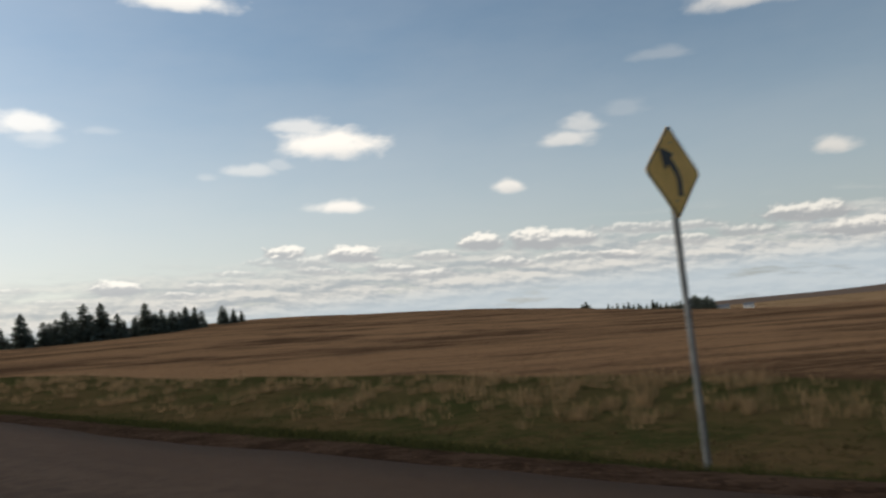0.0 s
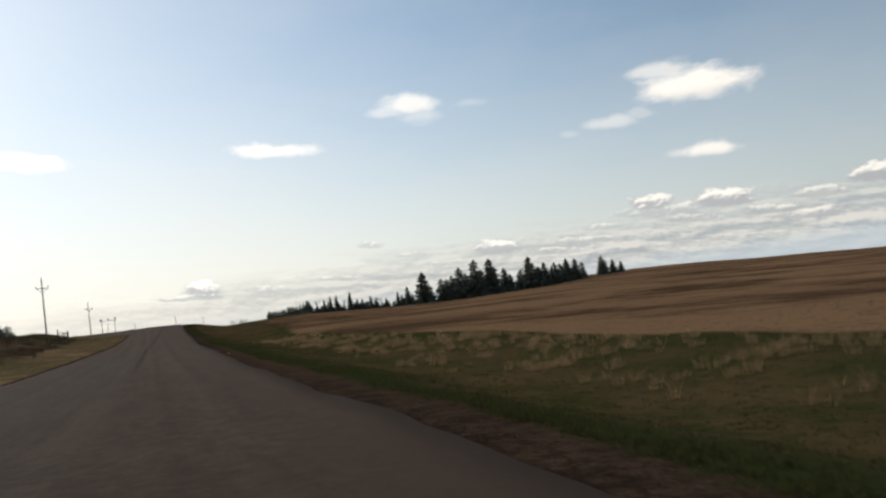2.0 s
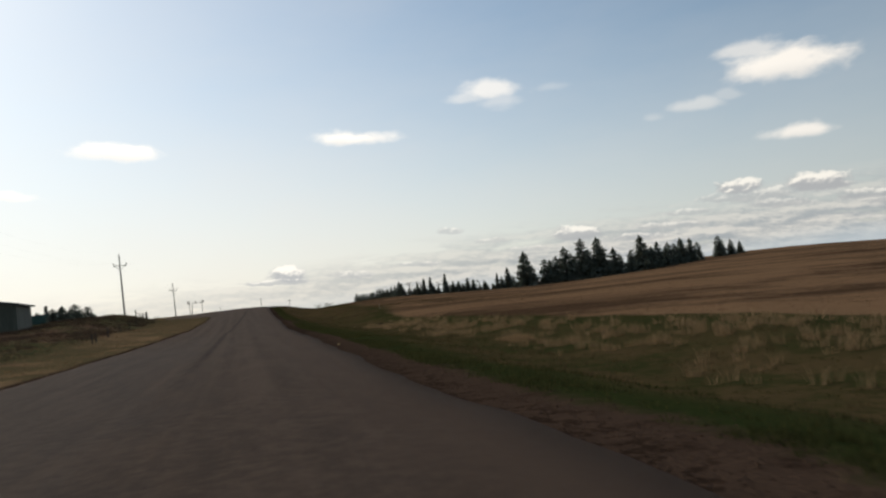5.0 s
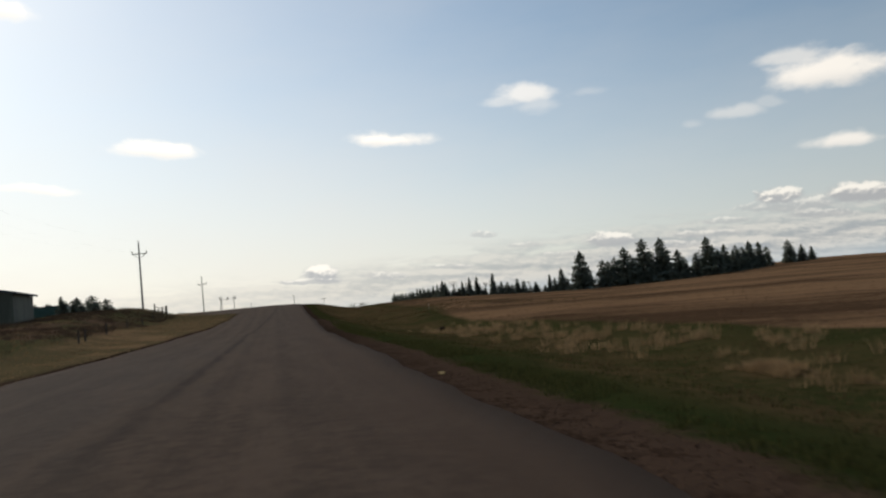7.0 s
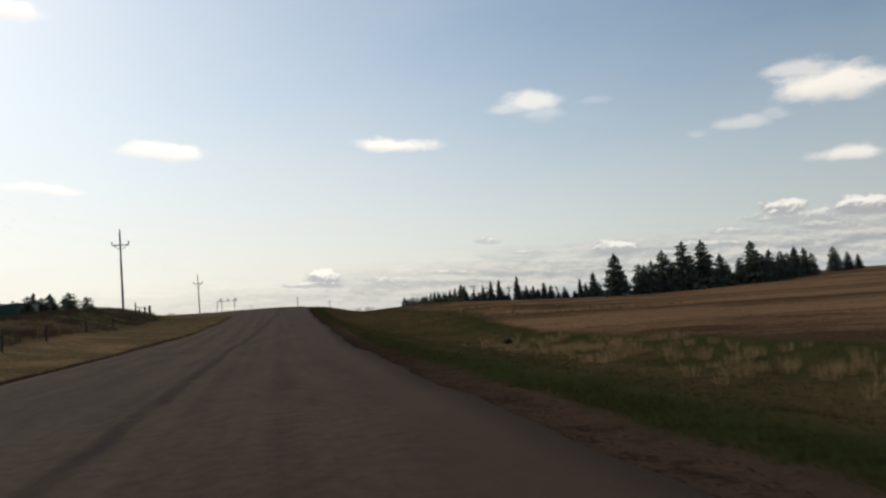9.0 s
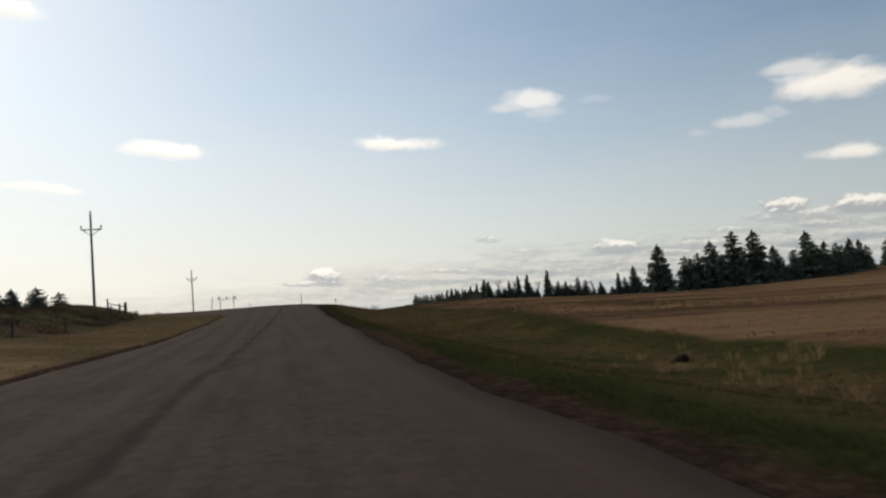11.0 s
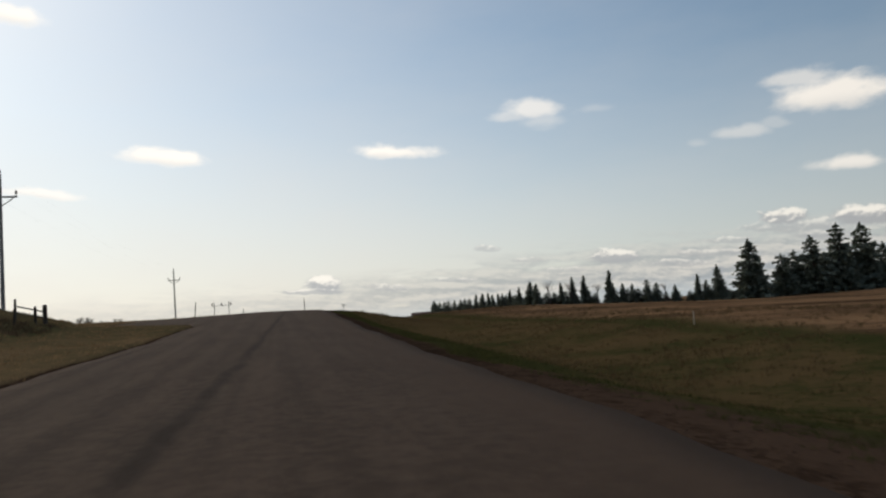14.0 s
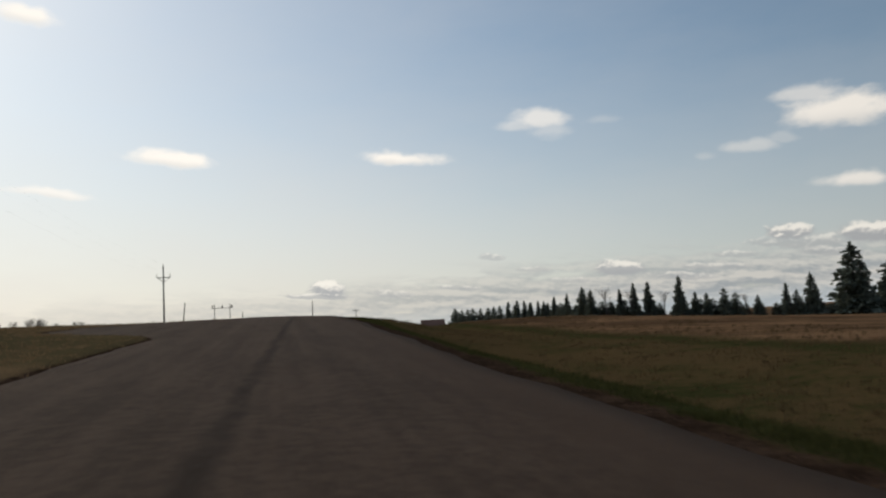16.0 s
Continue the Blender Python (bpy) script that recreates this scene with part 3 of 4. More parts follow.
ground = sheet("ground", S_LINES, ground_row, land, M_GROUND)
gu = np.concatenate([ground_row(s) for s in S_LINES])
gs = np.repeat(np.array(S_LINES, float), len(gu) // len(S_LINES))
beside = np.where(gu > 0, gu - right_edge(gs), 3.6 * (left_edge(gs) - gu))  # metres off the asphalt
ground.data.attributes.new("beside", "FLOAT", "POINT").data.foreach_set("value", beside.astype(np.float32))
ground.data.attributes.new("into_field", "FLOAT", "POINT").data.foreach_set("value", (gu - field_line(gs)).astype(np.float32))
tagged(ground,
       "rolling stubble field and grassy verges in early spring", "ground", kind="structure")

ROAD_LINES = list(np.arange(-70, 262, 1.0))


def road_row(s):
    lo, hi = float(left_edge(s)), float(right_edge(s))
    return np.concatenate([[lo - 0.04], np.linspace(lo, hi, 19), [hi + 0.04]])


def road_top(s, u):
    lo, hi = left_edge(s), right_edge(s)
    mid, half = (lo + hi) / 2, (hi - lo) / 2
    k = np.abs(u - mid) / half
    return road_height(s) + 0.03 - 0.09 * np.minimum(k, 1) ** 2 - 0.12 * (k > 1.001) + 0.003 * swell(s, u, 2.7, 0.9) - tipped(s, u)


road = tagged(sheet("road", ROAD_LINES, road_row, road_top, M_ASPHALT),
              "worn brownish asphalt road without lane markings", "road", kind="structure")
ru = np.concatenate([road_row(s) for s in ROAD_LINES])
inside = right_edge(np.repeat(np.array(ROAD_LINES, float), len(ru) // len(ROAD_LINES))) - ru
road.data.attributes.new("beside", "FLOAT", "POINT").data.foreach_set("value", inside.astype(np.float32))


# ---- building blocks ----
def part(name, bm, mat, parent=None, label="", smooth=False):
    me = bpy.data.meshes.new(name)
    bm.normal_update()
    bm.to_mesh(me)
    bm.free()
    me.materials.append(mat)
    for f in me.polygons:
        f.use_smooth = smooth
    ob = new(name, me)
    ob.parent = parent
    return tagged(ob, label) if label else ob


def box(bm, x, y, z, m=None, bevel=0.0):
    """A box of that size, standing on the origin of m, with its edges taken off."""
    made = bmesh.ops.create_cube(bm, size=1.0)["verts"]
    bmesh.ops.transform(bm, verts=made, matrix=(m or Matrix()) @ Matrix.Translation((0, 0, z / 2)) @ Matrix.Diagonal((x, y, z, 1)))
    if bevel:
        edges = list({e for v in made for e in v.link_edges})
        bmesh.ops.bevel(bm, geom=edges, offset=bevel, segments=1, affect="EDGES")
    return bm


def rod(bm, a, b, r0, r1=None, sides=8):
    a, b = Vector(a), Vector(b)
    length = (b - a).length
    m = Matrix.Translation((a + b) / 2) @ (b - a).to_track_quat("Z", "Y").to_matrix().to_4x4()
    bmesh.ops.create_cone(bm, cap_ends=True, segments=sides, radius1=r0, radius2=r0 if r1 is None else r1, depth=length, matrix=m)
    return bm


def slab(bm, outline, thick, m=None):
    """A flat outline in x, z, made thick along y."""
    front = [bm.verts.new((x, -thick / 2, z)) for x, z in outline]
    back = [bm.verts.new((x, thick / 2, z)) for x, z in outline]
    k = len(outline)
    bm.faces.new(front)
    bm.faces.new(back[::-1])
    for i in range(k):
        bm.faces.new((front[i], back[i], back[(i + 1) % k], front[(i + 1) % k]))
    bmesh.ops.recalc_face_normals(bm, faces=bm.faces)
    if m:
        bmesh.ops.transform(bm, verts=bm.verts, matrix=m)
    return bm


def base(name, place, turn, label, category, group=""):
    """An Empty at the thing's base."""
    ob = new(name)
    ob.empty_display_size = 0.2
    ob.matrix_basis = Matrix.Translation(place) @ pose(0, 0, 0, 0, 0, turn)
    return tagged(ob, label, category, group)


# ---- grass ----
def tufts(name, places, tall, clump, blades, thick, lean, mat, label, category="grass"):
    """Clumps of bent blades; places is an array of s, u, clump the radius and thick the width of a blade."""
    rng = np.random.default_rng(len(places))
    s, u = places[:, 0], places[:, 1]
    x, y = world_xy(s, u)
    z = land(s, u) - 0.03
    k = len(places)
    tone = rng.uniform(0.55, 1.2, (k, 1))
    angle = rng.uniform(0, 2 * np.pi, (k, blades))
    h = tall * tone * rng.uniform(0.5, 1.1, (k, blades))
    out = h * lean * rng.uniform(0.2, 1.0, (k, blades))
    root = clump * np.sqrt(rng.uniform(0, 1, (k, blades)))
    ca, sa = np.cos(angle), np.sin(angle)
    turn = rng.uniform(0, np.pi, (k, blades))
    ct, st = np.cos(turn), np.sin(turn)
    w = thick * rng.uniform(0.6, 1.2, (k, blades))
    ox, oy = x[:, None] + ca * root, y[:, None] + sa * root
    zz = z[:, None]
    verts = np.stack([
        np.stack([ox - st * w, oy + ct * w, zz + 0 * h], -1),
        np.stack([ox + st * w, oy - ct * w, zz + 0 * h], -1),
        np.stack([ox + ca * out * 0.35 + st * w * 0.8, oy + sa * out * 0.35 - ct * w * 0.8, zz + h * 0.6], -1),
        np.stack([ox + ca * out * 0.35 - st * w * 0.8, oy + sa * out * 0.35 + ct * w * 0.8, zz + h * 0.6], -1),
        np.stack([ox + ca * out, oy + sa * out, zz + h * 0.95], -1)], 2).reshape(-1, 3)
    i = np.arange(k * blades)[:, None] * 5
    faces = np.concatenate([i + [0, 1, 2], i + [0, 2, 3], i + [3, 2, 4]], 0)
    return tagged(new(name, mesh_from(name, verts, faces, mat)), label, category, kind="stuff")


def value_noise(s, u, size, seed):
    """Soft random patches from 0 to 1."""
    def corner(i, j):
        h = np.sin(i * 127.1 + j * 311.7 + seed * 74.7) * 43758.5453
        return h - np.floor(h)
    x, y = s / size, u / size
    i, j = np.floor(x), np.floor(y)
    fx, fy = step(x - i, 0, 1), step(y - j, 0, 1)
    low = corner(i, j) * (1 - fx) + corner(i + 1, j) * fx
    high = corner(i, j + 1) * (1 - fx) + corner(i + 1, j + 1) * fx
    return low * (1 - fy) + high * fy


def scatter(count, s0, s1, u_lo, u_hi, keep=None, seed=1):
    rng = np.random.default_rng(seed)
    s = rng.uniform(s0, s1, count)
    lo, hi = u_lo(s), u_hi(s)
    u = lo + (hi - lo) * rng.uniform(0, 1, count)
    p = np.stack([s, u], -1)
    if keep is None:
        return p
    return p[rng.uniform(0, 1, count) < keep(s, u)]


def patchy(s, u):
    return np.clip(1.3 * value_noise(s, u, 1.1, 1) + 0.9 * value_noise(s, u, 4.5, 2) - 0.65, 0.02, 1)


flat = lambda v: (lambda s: np.full_like(s, v))
tufts("dry_grass", scatter(8500, -60, 60, lambda s: right_edge(s) + 5.0, lambda s: field_line(s) - 0.7, lambda s, u: np.clip(1.9 * value_noise(s, u, 0.8, 3) + 1.1 * value_noise(s, u, 3.6, 4) - 1.42, 0.01, 1) * step(u, 8.0, 11.5) * (1 - 0.75 * step(s, 28, 52)), 3),
      0.4, 0.16, 28, 0.005, 0.6, M_DRY, "tall tufts of pale dead grass in the ditch")
tufts("dead_grass", scatter(13000, -60, 180, lambda s: right_edge(s) + 3.0, flat(16.5), lambda s, u: patchy(s, u) * 0.9, 4),
      0.15, 0.14, 9, 0.008, 0.8, M_TAWNY, "low matted dead grass beside the road")
tufts("dead_grass", scatter(6000, 75, 178, lambda s: right_edge(s) + 3.0, flat(34.0), lambda s, u: patchy(s, u), 14),
      0.24, 0.16, 10, 0.009, 0.7, M_TAWNY, "brown dead grass on the rough ground by the field")
tufts("green_grass", scatter(34000, -60, 130, lambda s: right_edge(s) + 1.1, field_line, lambda s, u: (1.0 - 0.35 * step(u, 8, 13)) * (1 - 0.75 * step(s, 75, 105) * step(u, 5.5, 7.5)) * (0.35 + 0.9 * value_noise(s, u, 2.6, 9)), 5),
      0.085, 0.13, 10, 0.008, 0.6, M_GREEN, "short new green grass on the verge")
tufts("turf_edge", scatter(16000, -50, 140, lambda s: right_edge(s) + 1.05 - 0.3 * step(s, 70, 80), lambda s: right_edge(s) + 2.3, lambda s, u: (1 - step(u - right_edge(s), 1.3, 2.3) * 0.8) * np.clip(2.0 * value_noise(s, u, 2.2, 12) - 0.35, 0.05, 1) * (1 - 0.85 * step(s, 56, 62) * (1 - step(s, 74, 82))), 15),
      0.13, 0.12, 10, 0.008, 0.6, M_GREEN, "thick green turf where the dirt shoulder ends")
tufts("verge_grass", scatter(15000, -20, 175, flat(-24.0), lambda s: left_edge(s) - 0.06, lambda s, u: 0.3 + 0.7 * patchy(s, u), 6),
      0.16, 0.14, 10, 0.008, 0.7, M_STRAW, "tawny dead grass on the bank")
tufts("stubble", scatter(22000, -60, 120, field_line, flat(46.0), lambda s, u: 1.0 - 0.8 * step(u, 18, 46), 7),
      0.085, 0.12, 9, 0.006, 0.4, M_STUBBLE, "cut straw stubble in the field")
tufts("brush", scatter(9500, 30, 119, flat(-28.0), flat(-13.6), lambda s, u: np.clip(2.2 * value_noise(s, u, 2.0, 5) + 0.8 * value_noise(s, u, 7.0, 6) - 1.05, 0.02, 1) * (0.35 + 0.65 * step(s, 55, 75)), 8),
      0.42, 0.26, 12, 0.009, 0.7, M_BRUSH, "reddish-brown leafless brush behind the fence", "shrub")


def gravel(name, count, edge, side, spread, mat, label, seed):
    """Loose pebbles along an edge of the asphalt."""
    rng = np.random.default_rng(seed)
    s = rng.uniform(-45, 130, count)
    u = edge(s) + side * np.abs(rng.normal(0, spread, count)) + side * 0.03
    x, y = world_xy(s, u)
    inside = (u < right_edge(s)) & (u > left_edge(s))
    z = np.where(inside, road_top(s[None, :], u[None, :])[0], land(s, u))
    r = rng.uniform(0.006, 0.024, count)[:, None]
    corner = np.array([(1, 0, 0), (-0.3, 1, 0), (-0.5, -0.8, 0), (0.1, 0.1, 0.9)])
    turn = rng.uniform(0, 2 * np.pi, count)
    c, q = np.cos(turn)[:, None], np.sin(turn)[:, None]
    px = x[:, None] + r * (corner[:, 0] * c - corner[:, 1] * q)
    py = y[:, None] + r * (corner[:, 0] * q + corner[:, 1] * c)
    pz = z[:, None] - 0.004 + r * corner[:, 2] * rng.uniform(0.6, 1.2, (count, 1))
    i = np.arange(count)[:, None] * 4
    faces = np.concatenate([i + [0, 1, 3], i + [1, 2, 3], i + [2, 0, 3]], 0)
    return tagged(new(name, mesh_from(name, np.stack([px, py, pz], -1).reshape(-1, 3), faces, mat)), label, "gravel", kind="stuff")


gravel("gravel", 24000, right_edge, 1, 0.6, M_GRAVEL, "loose reddish gravel along the road edge", 21)
gravel("gravel", 6000, left_edge, -1, 0.35, M_GRAVEL, "loose gravel along the far road edge", 22)


# ---- trees ----
def conifer(name, tall, wide, first, whorls, mess, label, seed, shape=0.62):
    """A conifer: tapered trunk, drooping limbs in whorls, each hung with needle clumps."""
    rng = np.random.default_rng(seed)
    tree = base(name, (0, 0, 0), 0, label, "tree", "shelter belt trees")
    bm = bmesh.new()
    rod(bm, (0, 0, -0.4), (0, 0, tall * 0.55), 0.022 * tall, 0.012 * tall, 7)
    rod(bm, (0, 0, tall * 0.55), (0, 0, tall * 0.98), 0.012 * tall, 0.002 * tall, 6)
    for k in range(whorls):
        f = first + (1 - first) * (k / whorls) ** 0.95
        for a in rng.uniform(0, 2 * np.pi, 3):
            r = wide * (1 - f) ** 0.8 * 0.8
            rod(bm, (0, 0, f * tall), (r * math.cos(a), r * math.sin(a), f * tall - 0.12 * r), 0.0035 * tall, 0.001 * tall, 3)
    part("trunk", bm, M_BARK, tree)
    tips, axes, sizes = [], [], []
    for k in range(whorls):
        f = first + (1 - first) * ((k + rng.uniform(-0.3, 0.3)) / whorls)
        f = min(max(f, first), 0.985)
        taper = (1 - f) ** shape * (1 - mess * 0.5 * rng.uniform(0, 1))
        count = int((8 + 8 * (1 - f)) * (1 - 0.25 * mess))
        heavy = rng.uniform(0, 2 * np.pi)  # the side on which this whorl is fuller
        for a in rng.uniform(0, 2 * np.pi, count):
            reach = wide * taper * rng.uniform(0.5, 1.12) * (1 + 0.35 * mess * math.cos(a - heavy)) + 0.06
            swing = rng.uniform(-0.1, 0.14) * mess
            for q in np.linspace(0.18 + 0.2 * mess, 1.0, int(4 + 6 * (1 - f))):
                r = reach * q
                drop = 0.16 * r + 0.18 * r * q * rng.uniform(0, 1) - (0.14 + swing) * r * q * q
                spread = 0.2 * r + 0.04
                tips.append((r * math.cos(a) + rng.normal(0, spread * 0.5), r * math.sin(a) + rng.normal(0, spread * 0.5), f * tall - drop + rng.normal(0, 0.07)))
                axes.append((math.cos(a), math.sin(a), -0.3 + 0.4 * rng.normal()))
                sizes.append(0.043 * tall * rng.uniform(0.65, 1.4) * (0.55 + 0.65 * (1 - f)))
    tips, axes, sizes = np.array(tips), np.array(axes), np.array(sizes)
    tips = np.vstack([tips, [(0, 0, tall * q) for q in np.linspace(0.93, 1.0, 5)]])
    axes = np.vstack([axes, [(0.05, 0, 1)] * 5])
    sizes = np.append(sizes, [0.03 * tall] * 5)
    n = len(tips)
    axes = axes / np.linalg.norm(axes, axis=1)[:, None]
    verts, faces = [], []
    for turn in (0.0, 1.0, 2.1):
        side = np.cross(axes, rng.normal(0, 1, (n, 3)))
        side = side / (np.linalg.norm(side, axis=1)[:, None] + 1e-6)
        sz = sizes[:, None]
        at = len(verts) and sum(len(v) for v in verts)
        skew = rng.normal(0, 0.25, (n, 3)) * sz
        verts.append(np.concatenate([tips - axes * sz * 0.7, tips + side * sz * 0.5 + skew, tips + axes * sz * 0.9 + skew, tips - side * sz * 0.5], 0))
        i = np.arange(n)[:, None]
        faces.append(np.concatenate([i, i + n, i + 2 * n, i + 3 * n], 1) + at)
    crown = new("crown", mesh_from("crown", np.concatenate(verts), np.concatenate(faces), M_NEEDLE))
    crown.parent = tree
    return tree


KINDS = {
    "spruce": conifer("spruce", 10.0, 2.9, 0.04, 28, 0.5, "dark green spruce in the shelter belt", 11),
    "spire": conifer("spruce", 10.0, 1.9, 0.02, 28, 0.5, "narrow dark spruce with a pointed top", 12),
    "pine": conifer("pine", 10.0, 3.1, 0.06, 25, 0.65, "ragged dark green pine with gaps between limbs", 13, 0.52),
    "broad": conifer("pine", 10.0, 3.9, 0.02, 22, 0.4, "broad dark evergreen with a dense crown", 14),
    "round": conifer("pine", 10.0, 3.0, 0.03, 20, 0.45, "dense round-headed dark evergreen", 15, 0.36),
}
FIRST = set(KINDS)


def plant(kind, s, u, top=None, tall=None, stout=1.0):
    """Stands a tree on the ground; top is the height of its tip above datum."""
    ground = spot(s, u)
    tall = tall or max(2.2, top - ground.z)
    k = tall / 10.0
    girth = k * stout * random.uniform(0.92, 1.12)
    m = Matrix.Translation(ground) @ pose(0, 0, 0, random.uniform(-1.5, 1.5), random.uniform(-1.5, 1.5), random.uniform(0, 360)) @ Matrix.Diagonal((girth, girth, k, 1))
    if kind in FIRST:
        FIRST.discard(kind)
        KINDS[kind].matrix_basis = m
        return KINDS[kind]
    made = copy_thing(KINDS[kind], Matrix())
    made.matrix_basis = m
    return made


BELT = [  # kind, along, right, tip
    ("spruce", 161.9, 65.9, 11.7), ("round", 162.4, 71.3, 9.5), ("pine", 162.9, 77.0, 11.8), ("pine", 163.3, 81.5, 13.5),
    ("pine", 164.0, 86.4, 13.3), ("spruce", 165.4, 91.3, 10.4), ("round", 166.8, 96.3, 8.6), ("pine", 168.0, 100.5, 12.9),
    ("spruce", 171.9, 107.3, 11.0), ("broad", 174.5, 112.0, 10.6), ("spruce", 178.0, 118.0, 11.6), ("spruce", 181.0, 122.6, 11.4),
    ("round", 183.0, 126.2, 10.2), ("round", 189.8, 137.7, 11.7), ("broad", 190.9, 142.6, 10.2), ("spruce", 191.3, 146.0, 9.4),
    ("broad", 164.5, 84.0, 10.4), ("broad", 166.0, 74.5, 8.6), ("broad", 163.0, 79.0, 9.3), ("broad", 167.0, 93.5, 8.8), ("broad", 169.0, 103.5, 9.6), ("broad", 173.0, 110.0, 9.3),
    ("broad", 176.3, 115.0, 10.2), ("round", 164.2, 68.6, 8.0), ("broad", 164.6, 73.6, 9.2), ("broad", 165.0, 75.4, 10.0), ("round", 165.6, 79.6, 10.4), ("broad", 167.2, 88.8, 9.8),
    ("round", 169.4, 98.2, 9.4), ("broad", 171.6, 105.2, 9.9), ("broad", 180.5, 119.8, 10.4), ("round", 191.5, 140.0, 10.3), ("round", 166.6, 64.2, 6.6),
]
for kind, s, u, top in BELT:
    plant(kind, s, u, top, stout=1.14)
SMALL = [
    ("spruce", 164.7, 62.4, 8.6), ("spire", 166.4, 60.1, 7.6), ("broad", 165.6, 61.0, 6.7), ("broad", 168.1, 57.3, 6.4),
    ("round", 168.7, 54.7, 6.9), ("round", 168.9, 53.3, 7.5), ("spruce", 169.3, 51.2, 7.0), ("spruce", 169.6, 49.8, 7.2),
    ("spire", 170.0, 48.0, 9.2), ("spire", 171.9, 44.9, 8.8), ("spire", 172.8, 43.3, 8.8), ("spire", 173.7, 41.8, 8.1),
    ("spruce", 175.5, 37.6, 8.7), ("spruce", 173.4, 37.9, 8.2), ("spire", 180.9, 37.6, 8.2), ("spire", 186.1, 37.6, 8.1),
]
for kind, s, u, top in SMALL:
    plant(kind, s, u, top)
ROW = [  # kind, along, tip: a row that runs on behind the rise
    ("broad", 251.2, 9.3), ("round", 247.5, 8.7), ("broad", 244.4, 8.6), ("broad", 238.6, 8.5), ("round", 234.2, 8.6), ("broad", 228.4, 8.3), ("broad", 223.3, 8.2), ("spruce", 218.7, 8.2),
    ("broad", 213.9, 8.1), ("spire", 209.7, 8.6), ("spruce", 206.6, 7.9), ("spire", 204.0, 8.5), ("spire", 200.5, 8.3), ("spire", 197.7, 7.8), ("spire", 195.3, 7.8), ("spire", 192.8, 7.9), ("spruce", 190.2, 7.7),
]
for kind, s, top in ROW:
    plant(kind, s, 37.6 + random.uniform(-0.4, 0.4), top)
for k in range(16):  # lower growth that closes the row
    plant(random.choice(("broad", "round", "spruce")), 190 + 4.0 * k + random.uniform(-1, 1), 38.4 + random.uniform(-0.4, 0.6), 6.5 + 0.075 * k + random.uniform(-0.5, 0.5))
for k in range(28):  # low growth between the small trees
    s, u = float(np.interp(k, [0, 6, 27], [186.0, 176.5, 164.5])), float(np.interp(k, [0, 6, 27], [37.8, 37.5, 66.0]))
    bush = plant(random.choice(("broad", "round")), s + random.uniform(-0.5, 1.5), u, tall=random.uniform(1.3, 2.1), stout=1.7)
    tagged(bush, "low dark evergreen bush between the trees", "shrub", "low bushes")
YARD = [("round", 144.6, -30.3, 10.6), ("round", 152.6, -29.6, 10.3), ("round", 147.5, -31.5, 10.0), ("spruce", 136.7, -31.0, 10.0), ("spire", 143.7, -35.0, 10.8),
        ("round", 131.0, -33.5, 8.9), ("spire", 139.0, -33.0, 9.4), ("round", 126.0, -29.2, 8.5), ("round", 127.0, -34.5, 8.8), ("round", 118.0, -28.6, 7.6),
        ("broad", 129.0, -36.6, 8.8), ("round", 131.5, -38.2, 9.1), ("broad", 130.0, -32.0, 8.7), ("broad", 127.5, -33.0, 8.5), ("spire", 133.0, -37.2, 9.6), ("broad", 125.0, -36.0, 8.2),
        ("broad", 133.0, -29.6, 8.8), ("round", 137.0, -28.4, 9.0), ("broad", 123.0, -34.6, 8.0)]
for kind, s, u, top in YARD:
    tagged(plant(kind, s, u, top, stout=1.0 if kind == "spire" else 1.6), "dark evergreen behind the sheds", group="farmyard trees")


def bare_tree(tall, label, seed):
    """A leafless broadleaf tree: limbs that fork three times into fine twigs."""
    rng = random.Random(seed)
    tree = base("bare_tree", (0, 0, 0), 0, label, "tree")
    limbs, twigs = bmesh.new(), bmesh.new()

    def grow(a, way, length, r, depth):
        b = a + way * length
        rod(limbs if depth < 2 else twigs, a, b, r, r * 0.6, 5 if depth < 2 else 3)
        if depth < 5:
            for _ in range(3 if depth else 4):
                turn = Vector((rng.gauss(0, 0.5), rng.gauss(0, 0.5), rng.gauss(0.25, 0.25)))
                grow(a + way * length * rng.uniform(0.55, 1.0), (way + turn).normalized(), length * rng.uniform(0.55, 0.75), r * 0.52, depth + 1)
    grow(Vector((0, 0, -0.2)), Vector((0, 0, 1)), tall * 0.36, tall * 0.018, 0)
    part("trunk", limbs, M_TWIG, tree)
    part("crown", twigs, M_TWIG, tree)
    return tree


bare = bare_tree(5.0, "leafless grey tree among the evergreens", 5)
bare.matrix_basis = Matrix.Translation(spot(172.5, 43.0)) @ Matrix.Scale(0.85, 4)
for s, u, size in ((171.2, 46.5, 0.8), (174.2, 40.2, 0.9), (168.5, 56.2, 0.7), (364, 36.0, 1.75), (373, 39.8, 1.8), (384, 43.5, 1.75)):
    m = Matrix.Translation(spot(s, u)) @ pose(0, 0, 0, 0, 0, random.uniform(0, 360)) @ Matrix.Scale(size, 4)
    copy_thing(bare, Matrix()).matrix_basis = m


